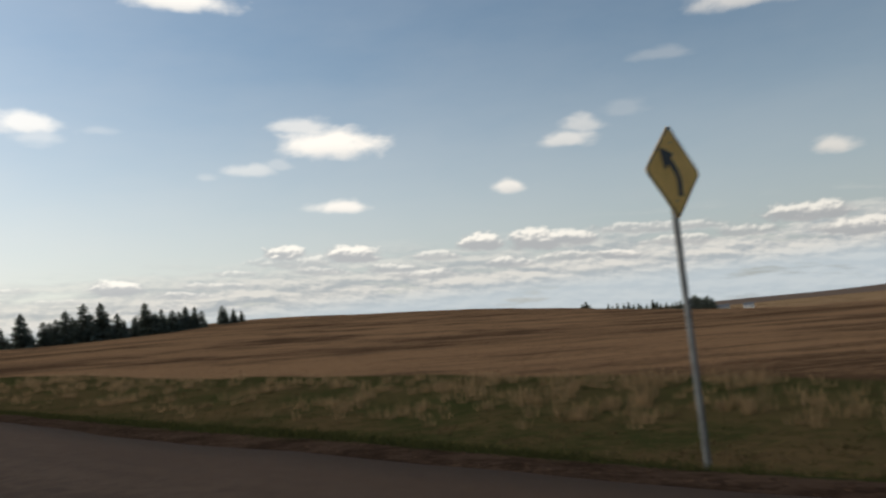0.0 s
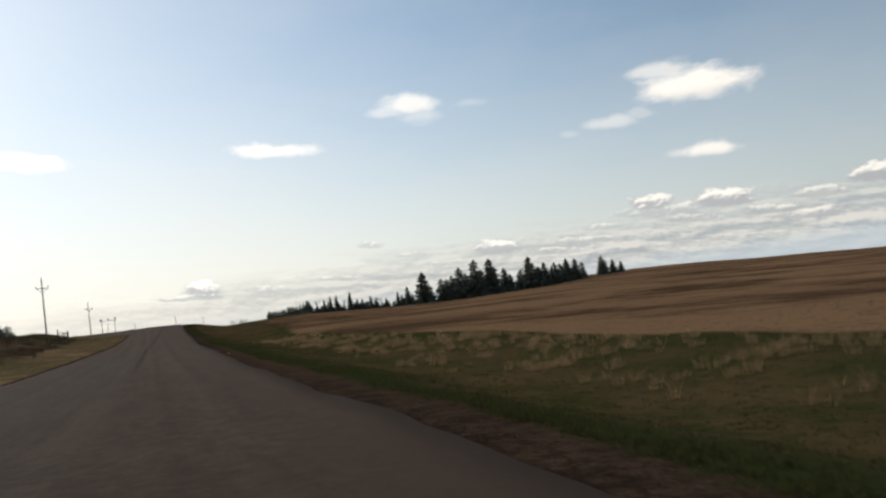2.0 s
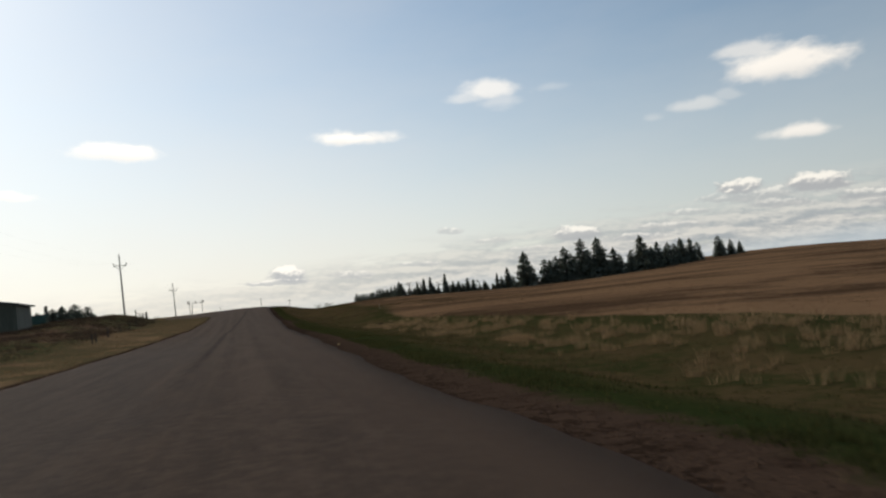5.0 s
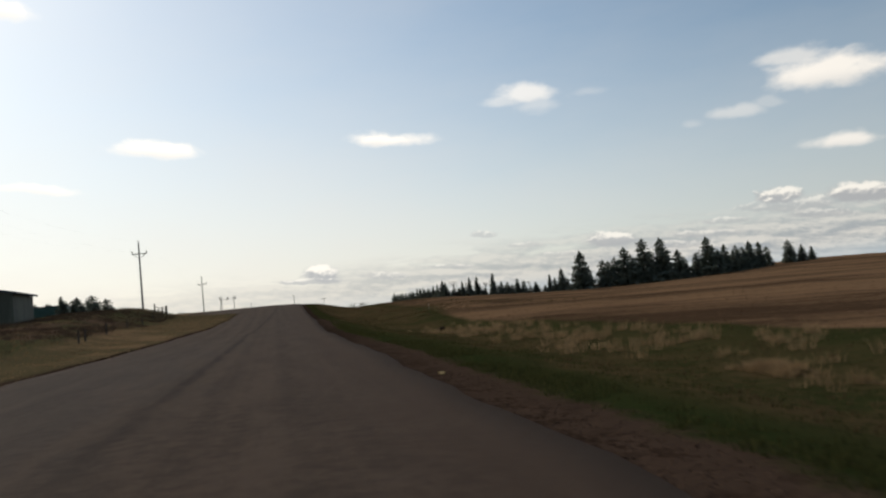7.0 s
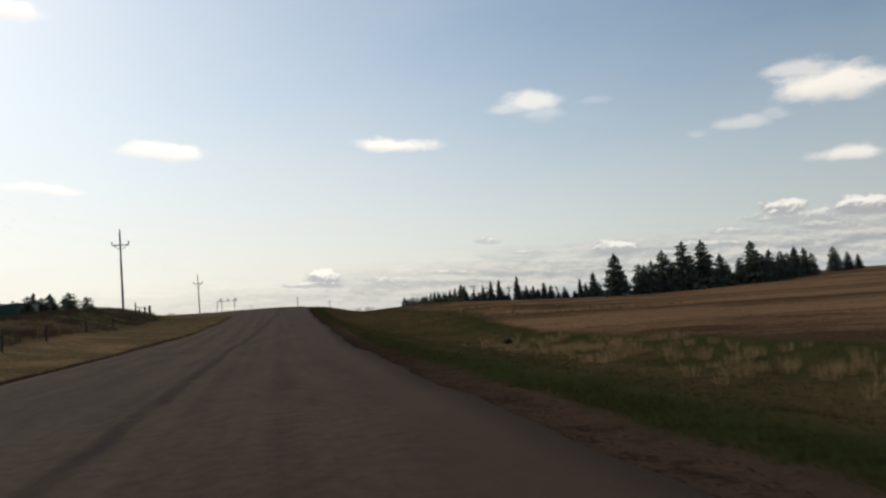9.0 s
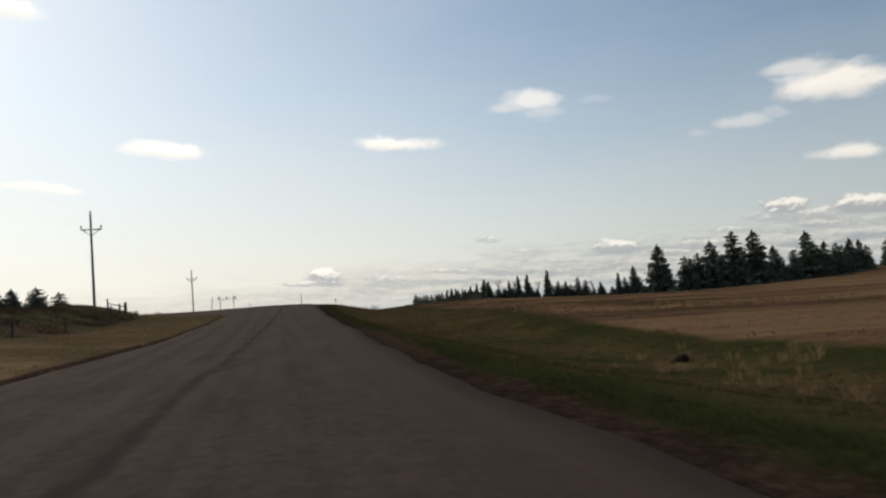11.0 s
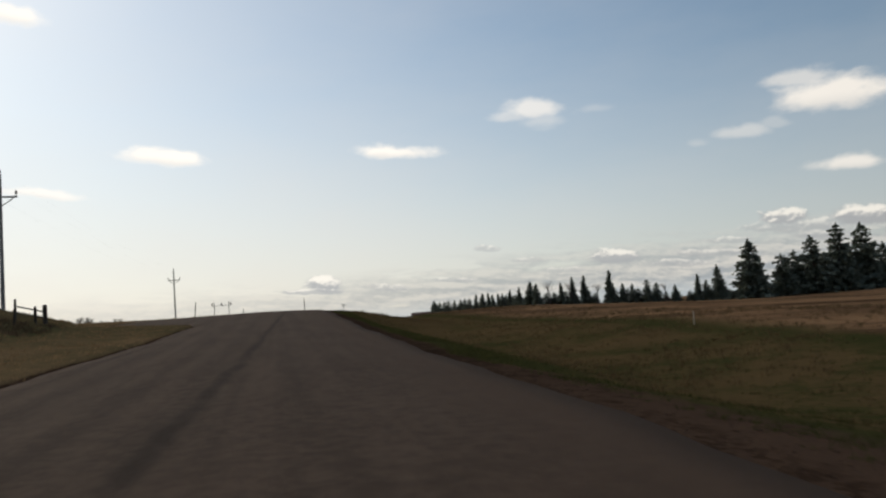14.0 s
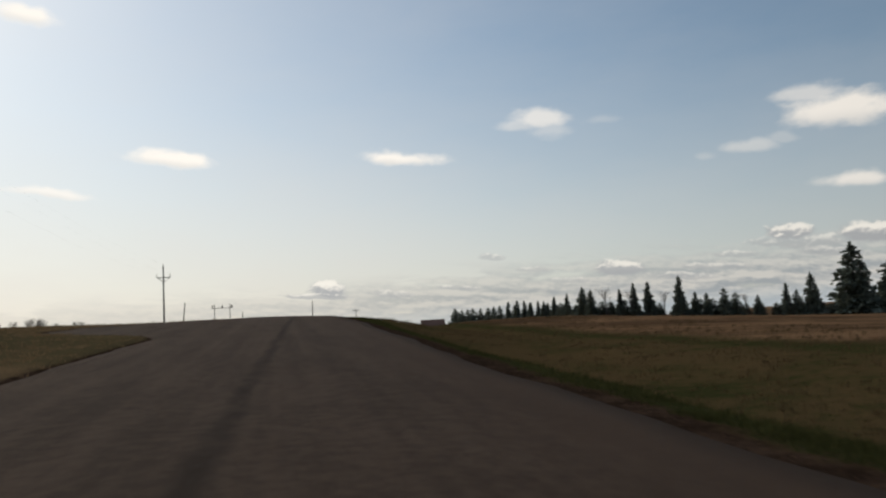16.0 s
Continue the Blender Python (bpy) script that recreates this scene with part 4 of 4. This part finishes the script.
def bare_bush(tall, seed):
    """Many thin leafless stems from one root."""
    rng = random.Random(seed)
    bush = base("bare_bush", (0, 0, 0), 0, "low leafless grey-brown bush by the side road", "shrub", "bare bushes")
    stems, twigs = bmesh.new(), bmesh.new()
    for _ in range(26):
        way = Vector((rng.gauss(0, 0.6), rng.gauss(0, 0.6), 1.0)).normalized()
        a, b = Vector((rng.gauss(0, 0.12), rng.gauss(0, 0.12), -0.1)), way * tall * rng.uniform(0.55, 0.95)
        rod(stems, a, b, 0.016, 0.007, 4)
        for k in range(9):
            q = a.lerp(b, rng.uniform(0.3, 1.0))
            rod(twigs, q, q + (way + Vector((rng.gauss(0, 0.6), rng.gauss(0, 0.6), rng.gauss(0, 0.4)))).normalized() * tall * rng.uniform(0.15, 0.35), 0.007, 0.003, 3)
    part("stem", stems, M_TWIG, bush)
    part("twigs", twigs, M_TWIG, bush)
    return bush


first_bush = bare_bush(1.0, 3)
first_bush.matrix_basis = Matrix.Translation(spot(155.0, -20.4)) @ Matrix.Scale(0.85, 4)
for s, u, size in ((155.4, -21.1, 0.8), (154.6, -19.8, 0.7), (155.8, -22.5, 0.6), (155.2, -23.6, 0.5), (155.5, -17.4, 0.5), (155.0, -16.8, 0.42), (154.0, -18.6, 0.35), (157.0, -24.8, 0.7)):
    copy_thing(first_bush, Matrix()).matrix_basis = Matrix.Translation(spot(s, u)) @ pose(0, 0, 0, 0, 0, random.uniform(0, 360)) @ Matrix.Scale(size, 4)


# ---- road sign ----
def warning_sign(place, turn, mid, lean):
    sign = base("warning_sign", place, turn, "yellow diamond curve warning sign on a steel post", "road sign")
    sign.matrix_basis = sign.matrix_basis @ pose(0, 0, 0, 0, lean, 0)
    bm = bmesh.new()
    side = 0.054
    box(bm, side, side, mid + 0.6, Matrix.Translation((0, 0.04, -0.35)), 0.008)
    part("post", bm, M_STEEL, sign, "square galvanised steel post")
    half = 0.487

    def diamond(h, corner):
        c = corner
        return [(c, mid + h - c), (h - c, mid + c), (h - c, mid - c), (c, mid - h + c), (-c, mid - h + c), (-h + c, mid - c), (-h + c, mid + c), (-c, mid + h - c)]
    panel = part("panel", slab(bmesh.new(), diamond(half, 0.025), 0.006), M_YELLOW, sign, "faded yellow diamond plate")
    bm = bmesh.new()
    outer, inner = diamond(half - 0.006, 0.025), diamond(half - 0.036, 0.02)
    o = [bm.verts.new((x, -0.006, z)) for x, z in outer]
    i = [bm.verts.new((x, -0.006, z)) for x, z in inner]
    for k in range(8):
        bm.faces.new((o[k], i[k], i[(k + 1) % 8], o[(k + 1) % 8]))
    part("border", bm, M_BLACK, panel)
    # the bent arrow: a stem that swings to the left, and its head
    mids = [(0.08, mid - 0.25), (0.088, mid - 0.1), (0.06, mid - 0.01), (0.0, mid + 0.06), (-0.05, mid + 0.105)]
    bm = bmesh.new()
    rows = []
    for k, (x, z) in enumerate(mids):
        a, b = Vector(mids[max(k - 1, 0)]), Vector(mids[min(k + 1, len(mids) - 1)])
        d = (b - a).normalized()
        across = Vector((d.y, -d.x)) * 0.043
        rows.append([bm.verts.new((x + e * across.x, -0.0065, z + e * across.y)) for e in (-1, 1)])
    for a, b in zip(rows, rows[1:]):
        bm.faces.new((a[0], a[1], b[1], b[0]))
    bm.faces.new([bm.verts.new((x, -0.0065, mid + z)) for x, z in ((-0.205, 0.245), (-0.15, 0.0), (0.03, 0.185))])
    bmesh.ops.recalc_face_normals(bm, faces=bm.faces)
    part("arrow", bm, M_BLACK, panel)
    for z in (mid - 0.3, mid + 0.3):
        bm = bmesh.new()
        rod(bm, (0, -0.008, z), (0, 0.01, z), 0.011, sides=6)
        part("bolt", bm, M_STEEL, panel)
    return sign


sign_at = spot(-39.63, 3.69)
warning_sign(sign_at, 43.0, 2.248 - sign_at.z, 0.0)


# ---- power line ----
def utility_pole(place, tall, turn):
    pole = base("utility_pole", place, turn, "weathered wooden power pole with one crossarm", "utility pole", "power line poles")
    bm = bmesh.new()
    rod(bm, (0, 0, -0.6), (0, 0, tall), 0.16, 0.1, 10)
    part("pole", bm, M_POLE, pole)
    arm = tall - 1.75
    bm = bmesh.new()
    box(bm, 0.1, 2.15, 0.13, Matrix.Translation((0.16, 0, arm)), 0.01)
    part("crossarm", bm, M_POLE, pole)
    for e in (-1, 1):
        bm = bmesh.new()
        rod(bm, (0.16, e * 0.85, arm), (0.12, 0, arm - 0.65), 0.04, 0.04, 5)
        part("brace", bm, M_POLE, pole)
        bm = bmesh.new()
        rod(bm, (0.16, e * 1.0, arm + 0.12), (0.16, e * 1.0, arm + 0.3), 0.03, 0.03, 6)
        rod(bm, (0.16, e * 1.0, arm + 0.28), (0.16, e * 1.0, arm + 0.44), 0.1, 0.075, 8)
        rod(bm, (0.16, e * 1.0, arm + 0.44), (0.16, e * 1.0, arm + 0.54), 0.07, 0.05, 8)
        part("insulator", bm, M_PORCELAIN, pole)
    bm = bmesh.new()
    rod(bm, (0, 0, tall), (0, 0, tall + 0.12), 0.03, 0.03, 6)
    rod(bm, (0, 0, tall + 0.1), (0, 0, tall + 0.3), 0.09, 0.06, 8)
    part("insulator", bm, M_PORCELAIN, pole)
    return pole


first = utility_pole(spot(123.6, -18.95), 9.9, ROAD_TURN)
for s, u, tip in ((51.0, -20.3, 12.6), (211.8, -17.7, 17.35)):
    at = spot(s, u)
    m = Matrix.Translation(at) @ pose(0, 0, 0, 0, 0, ROAD_TURN)
    made = copy_thing(first, Matrix())
    k = (tip - at.z) / 10.2
    made.matrix_basis = m @ Matrix.Diagonal((1, 1, k, 1))


def h_frame(place, turn, tall):
    """A switching structure: two poles, a beam and three insulators."""
    ob = base("pole_structure", place, turn, "twin wooden poles joined by a beam beyond the crest", "utility pole")
    for e in (-1, 1):
        bm = bmesh.new()
        rod(bm, (0, e * 3.1, -0.5), (0, e * 3.1, tall), 0.19, 0.15, 8)
        part("pole", bm, M_POLE, ob)
    bm = bmesh.new()
    box(bm, 0.16, 8.4, 0.2, Matrix.Translation((0.2, 0, tall - 1.7)), 0.01)
    part("beam", bm, M_POLE, ob)
    for y in (-3.9, 0, 3.9):
        bm = bmesh.new()
        rod(bm, (0.2, y, tall - 1.5), (0.2, y, tall - 0.3), 0.3, 0.2, 8)
        part("insulator", bm, M_PORCELAIN, ob)
    return ob


h_frame(spot(419.8, -23.0), ROAD_TURN, 21.4 - spot(419.8, -23.0).z)


def wire(a, b, sag):
    """A conductor that hangs between two insulators."""
    bm = bmesh.new()
    rows = []
    side, steps = Vector((ACROSS.x, ACROSS.y, 0.0)), 24
    for k in range(steps + 1):
        t = k / steps
        p = a.lerp(b, t) - Vector((0, 0, 4 * sag * t * (1 - t)))
        rows.append([bm.verts.new(p + side * (0.0014 * math.cos(q)) + Vector((0, 0, 0.0014 * math.sin(q)))) for q in (0.0, 2.1, 4.2)])
    for p, q in zip(rows, rows[1:]):
        for i in range(3):
            bm.faces.new((p[i], p[(i + 1) % 3], q[(i + 1) % 3], q[i]))
    return tagged(part("power_wire", bm, M_STEEL), "thin grey conductor strung between two power poles", "wire", "power wires")


LINE = [(spot(51.0, -20.3), 12.6), (spot(123.6, -18.95), spot(123.6, -18.95).z + 10.2), (spot(211.8, -17.7), 17.35)]
for (p, tip_a), (q, tip_b) in zip(LINE, LINE[1:]):
    for off, low in ((-1.0, 1.5), (0.0, 0.0), (1.0, 1.5)):
        shift = Vector((ACROSS.x, ACROSS.y, 0.0)) * off
        wire(Vector((p.x, p.y, tip_a - low)) + shift, Vector((q.x, q.y, tip_b - low)) + shift, 0.9)


def slim_pole(s, u, tip, thick, label):
    at = spot(s, u)
    ob = base("line_pole", at, ROAD_TURN, label, "utility pole")
    bm = bmesh.new()
    rod(bm, (0, 0, -0.4), (0, 0, tip - at.z), thick, thick * 0.75, 8)
    part("pole", bm, M_POLE, ob)
    bm = bmesh.new()
    box(bm, 0.1, 1.2, 0.1, Matrix.Translation((0, 0, tip - at.z - 0.35)), 0.01)
    part("crossarm", bm, M_POLE, ob)
    return ob


slim_pole(231.0, 14.2, 9.5, 0.08, "short grey pole beyond the crest")


def edge_post(s, u, tip, thick, plate, label, lean=(0.05, 0.04)):
    """A roadside post whose small plate is seen from its edge."""
    at = spot(s, u)
    ob = base("roadside_post", at, ROAD_TURN, label, "road post")
    bm = bmesh.new()
    rod(bm, (0, 0, -0.4), (*lean, tip - at.z), thick, thick * 0.9, 8)
    part("post", bm, M_POST, ob)
    bm = bmesh.new()
    box(bm, 0.55, 0.03, plate, Matrix.Translation((lean[0], lean[1] + 0.02, tip - at.z - plate)), 0.005)
    part("plate", bm, M_STEEL, ob)


edge_post(187.0, -12.1, 9.65, 0.07, 0.6, "thin leaning post on the verge at the crest", (0.0, -0.35))
edge_post(221.0, -6.1, 9.6, 0.06, 0.25, "short dark marker post beyond the crest")
edge_post(205.0, 5.1, 10.0, 0.07, 0.6, "tall thin sign post seen edge-on at the crest")


# ---- farmyard on the left ----
def frame_at(s, u, dz=0.0):
    """A pose on the ground with x across the road to the right and y along it."""
    return Matrix.Translation(spot(s, u, dz)) @ pose(0, 0, 0, 0, 0, ROAD_TURN - 90)


def machine_shed():
    m = frame_at(92.5, -33.3)
    shed = base("machine_shed", (0, 0, 0), 0, "grey metal-clad shed with a dark low-pitched roof", "shed")
    eave = 8.3 - m.translation.z
    shed.matrix_basis = m
    half, deep, ridge = 6.0, 7.0, eave + 1.3
    bm = slab(bmesh.new(), [(-half, -0.8), (half, -0.8), (half, eave), (0, ridge), (-half, eave)], 0.25, Matrix.Translation((0, 0.12, 0)))
    part("wall", bm, M_SIDING, shed)
    for e in (-1, 1):
        bm = bmesh.new()
        box(bm, 0.2, deep, eave + 0.8, Matrix.Translation((e * (half - 0.1), deep / 2 + 0.25, -0.8)))
        part("wall", bm, M_SIDING, shed)
        slope = math.atan2(1.3, half)
        bm = bmesh.new()
        run = half / math.cos(slope) + 0.5
        box(bm, run, deep + 0.9, 0.22, Matrix.Translation((0, deep / 2, ridge + 0.02)) @ pose(0, 0, 0, 0, e * math.degrees(slope), 0) @ Matrix.Translation((e * run / 2, 0, 0)), 0.02)
        part("roof", bm, M_ROOF, shed)
        for k in range(9):
            bm = bmesh.new()
            box(bm, 0.05, 0.05, eave + 0.5, Matrix.Translation((e * (0.5 + k * 0.62), -0.03, -0.6)))
            part("rib", bm, M_SIDING, shed)
    bm = bmesh.new()
    slab(bm, [(-half, -0.8), (half, -0.8), (half, eave), (0, ridge), (-half, eave)], 0.2, Matrix.Translation((0, deep + 0.1, 0)))
    part("wall", bm, M_SIDING, shed)
    bm = bmesh.new()
    box(bm, 3.2, 0.1, 2.5, Matrix.Translation((1.0, -0.08, 0)), 0.02)
    door = part("door", bm, M_WHITE, shed, "white overhead door")
    for k in range(4):
        bm = bmesh.new()
        box(bm, 3.1, 0.03, 0.04, Matrix.Translation((1.0, -0.14, 0.5 + 0.55 * k)))
        part("panel_rib", bm, M_SIDING, door)
    return shed


machine_shed()


def green_bin(s, u, wide, tall):
    ob = base("storage_container", (0, 0, 0), 0, "faded green sheet-metal container beside the shed", "container")
    ob.matrix_basis = frame_at(s, u)
    bm = bmesh.new()
    box(bm, wide, 4.0, tall, Matrix.Translation((0, 2.0, 0)), 0.04)
    part("body", bm, M_TEAL, ob)
    for k in range(int(wide / 0.3)):
        bm = bmesh.new()
        box(bm, 0.07, 0.05, tall - 0.2, Matrix.Translation((-wide / 2 + 0.2 + 0.3 * k, -0.02, 0.1)))
        part("rib", bm, M_TEAL, ob)
    bm = bmesh.new()
    box(bm, wide + 0.2, 4.2, 0.12, Matrix.Translation((0, 2.0, tall)), 0.02)
    part("roof", bm, M_ROOF, ob)


green_bin(119.5, -31.0, 4.2, 1.35)


# ---- fence ----
def fence_post(s, u, tall, thick, label, lean=0.0):
    ob = base("fence_post", spot(s, u, -0.3), random.uniform(0, 90), label, "fence post", "fence posts")
    bm = bmesh.new()
    top = Vector((lean * tall, lean * tall * 0.5, tall + 0.3))
    rod(bm, (0, 0, 0), top, thick, thick * 0.9, 9)
    part("shaft", bm, M_POST, ob)
    bm = bmesh.new()
    rod(bm, top, top + Vector((0, 0, 0.04)), thick * 0.9, thick * 0.55, 9)
    part("cap", bm, M_POST, ob)
    return ob


for k, s in enumerate((55.6, 57.6, 66.4, 79.6, 93.0, 106.2, 114.6)):
    fence_post(s, float(np.interp(s, [45, 60, 115], [-12.5, -12.7, -15.6])), random.uniform(0.8, 1.0), 0.065, "weathered dark wooden fence post", random.uniform(-0.06, 0.06))
corner = [(119.8, -15.2, 1.25, 0.16), (119.4, -15.7, 1.05, 0.1), (118.3, -16.6, 1.35, 0.09)]
for s, u, tall, thick in corner:
    fence_post(s, u, tall, thick, "thick dark corner post of the fence")
for low in (0.4, 0.8):
    rail = base("fence_rail", (0, 0, 0), 0, "weathered wooden rail between the corner posts", "fence rail", "fence rails")
    bm = bmesh.new()
    rod(bm, spot(119.8, -15.2, low), spot(118.3, -16.6, low + 0.12), 0.05, 0.045, 6)
    part("pole", bm, M_POST, rail)


# ---- things on the verge ----
def stone(s, u, x, y, z, seed, mat=None, label="pale flat field stone lying in the grass"):
    rng = np.random.default_rng(seed)
    bm = bmesh.new()
    bmesh.ops.create_icosphere(bm, subdivisions=3, radius=1.0)
    for v in bm.verts:
        k = 1 + 0.22 * noise.noise(v.co * 1.7 + Vector((seed, 0, 0))) + 0.08 * noise.noise(v.co * 5)
        v.co = Vector((v.co.x * x * k, v.co.y * y * k, v.co.z * z * k))
    ob = part("verge_lump", bm, mat or M_PALE_LUMP, None, smooth=True)
    ob.matrix_basis = Matrix.Translation(spot(s, u, z * 0.35)) @ pose(0, 0, 0, 4, 6, 40 * seed)
    return tagged(ob, label, "stone")


mound_at = np.random.default_rng(31).normal(0, 1, (90, 2)) * (0.5, 0.28) + (15.0, 10.2)
tufts("grass_mound", mound_at, 0.3, 0.12, 30, 0.005, 1.3, M_DRY, "flattened tan mound of matted dead grass")
# A dark bag-like object with a pale end, built as two stone shapes
stone(56.3, 11.75, 0.2, 0.27, 0.16, 5, M_DARK_LUMP, "small dark bag-like object in the grass")
stone(56.3, 11.42, 0.1, 0.13, 0.1, 7, M_PALE_LUMP, "pale end of the small dark bag-like object")



def litter(s, u, long, turn):
    """A crumpled strip of yellow plastic lying on the road's edge."""
    bm = bmesh.new()
    rows = []
    for k in range(9):
        x = long * (k / 8 - 0.5)
        bow, w = 0.03 * math.sin(k * 0.9), 0.035 + 0.018 * math.sin(k * 1.7 + 1)
        rows.append([bm.verts.new((x, bow + e * w, 0.012 + 0.022 * abs(math.sin(k * 1.3 + e)) + (0.012 if e == 0 else 0))) for e in (-1, 0, 1)])
    for p, q in zip(rows, rows[1:]):
        for i in (0, 1):
            bm.faces.new((p[i], p[i + 1], q[i + 1], q[i]))
    lower = bmesh.ops.extrude_face_region(bm, geom=list(bm.faces))["geom"]
    bmesh.ops.translate(bm, verts=[v for v in lower if isinstance(v, bmesh.types.BMVert)], vec=(0, 0, -0.008))
    bmesh.ops.recalc_face_normals(bm, faces=bm.faces)
    ob = part("litter", bm, M_LITTER)
    x, y = world_xy(s, u)
    top = float(road_top(np.array([[s]]), np.array([[u]]))[0, 0]) if u < float(right_edge(s)) else float(land(s, u))
    ob.matrix_basis = Matrix.Translation((x, y, top)) @ pose(0, 0, 0, 0, 0, ROAD_TURN + turn)
    return tagged(ob, "crumpled pale yellow strip of litter on the road shoulder", "litter")


litter(14.8, 2.98, 0.34, -12)

stake = base("marker_stake", spot(94.5, 18.3), 20, "thin pale marker stake at the field edge", "stake")
bm = bmesh.new()
rod(bm, (0, 0, -0.3), (0.03, 0, 0.62), 0.024, 0.022, 6)
part("shaft", bm, M_PALE, stake)


# ---- beyond the crest and far off ----
def farm_house(place, turn, wide, deep, eave, rise, wall, label):
    house = base("farm_house", place, turn, label, "house")
    bm = bmesh.new()
    box(bm, wide, deep, eave + 1.0, Matrix.Translation((0, 0, -1.0)))
    part("wall", bm, wall, house)
    bm = bmesh.new()
    slab(bm, [(-deep / 2 - 0.4, eave), (deep / 2 + 0.4, eave), (0, eave + rise)], wide + 0.8, pose(0, 0, 0, 0, 0, 90))
    part("roof", bm, M_ROOF if wall is M_WHITE else M_RED, house)
    for e in (-0.28, 0.05, 0.3):
        bm = bmesh.new()
        box(bm, 1.0, 0.08, 1.1, Matrix.Translation((e * wide, -deep / 2 - 0.03, 0.9)))
        part("window", bm, M_GLASS, house)
    return house


farm_house(spot(517.0, 84.0), ROAD_TURN - 95, 12.5, 12.0, 6.0, 4.2, M_RED, "red-brown barn far behind the rise")


def off_start(az, d):
    """Along and right of the road, at an angle from the road's line and a distance from where the drive begins."""
    return -43.2 + d * math.cos(radians(az)), -3.7 + d * math.sin(radians(az))


for k in range(16):
    plant("spruce", *off_start(58.6 + 0.33 * k + random.uniform(-0.1, 0.1), 640 + random.uniform(-12, 12)), tall=random.uniform(6.0, 10.0))
for k in range(12):
    plant("broad", *off_start(64.1 + 0.14 * k, 640 + random.uniform(-10, 10)), tall=random.uniform(10.0, 13.0))
for az, tall in ((56.8, 6.5), (57.05, 8.0), (57.3, 5.5)):
    plant("broad", *off_start(az, 560), tall=tall)
for az, d, wide in ((66.1, 650, 13.0), (67.9, 780, 9.0), (59.9, 690, 8.0)):
    farm_house(spot(*off_start(az, d)), ROAD_TURN - az - 90, wide, 8.0, 3.2, 2.0, M_WHITE, "far white farm building on the plain")
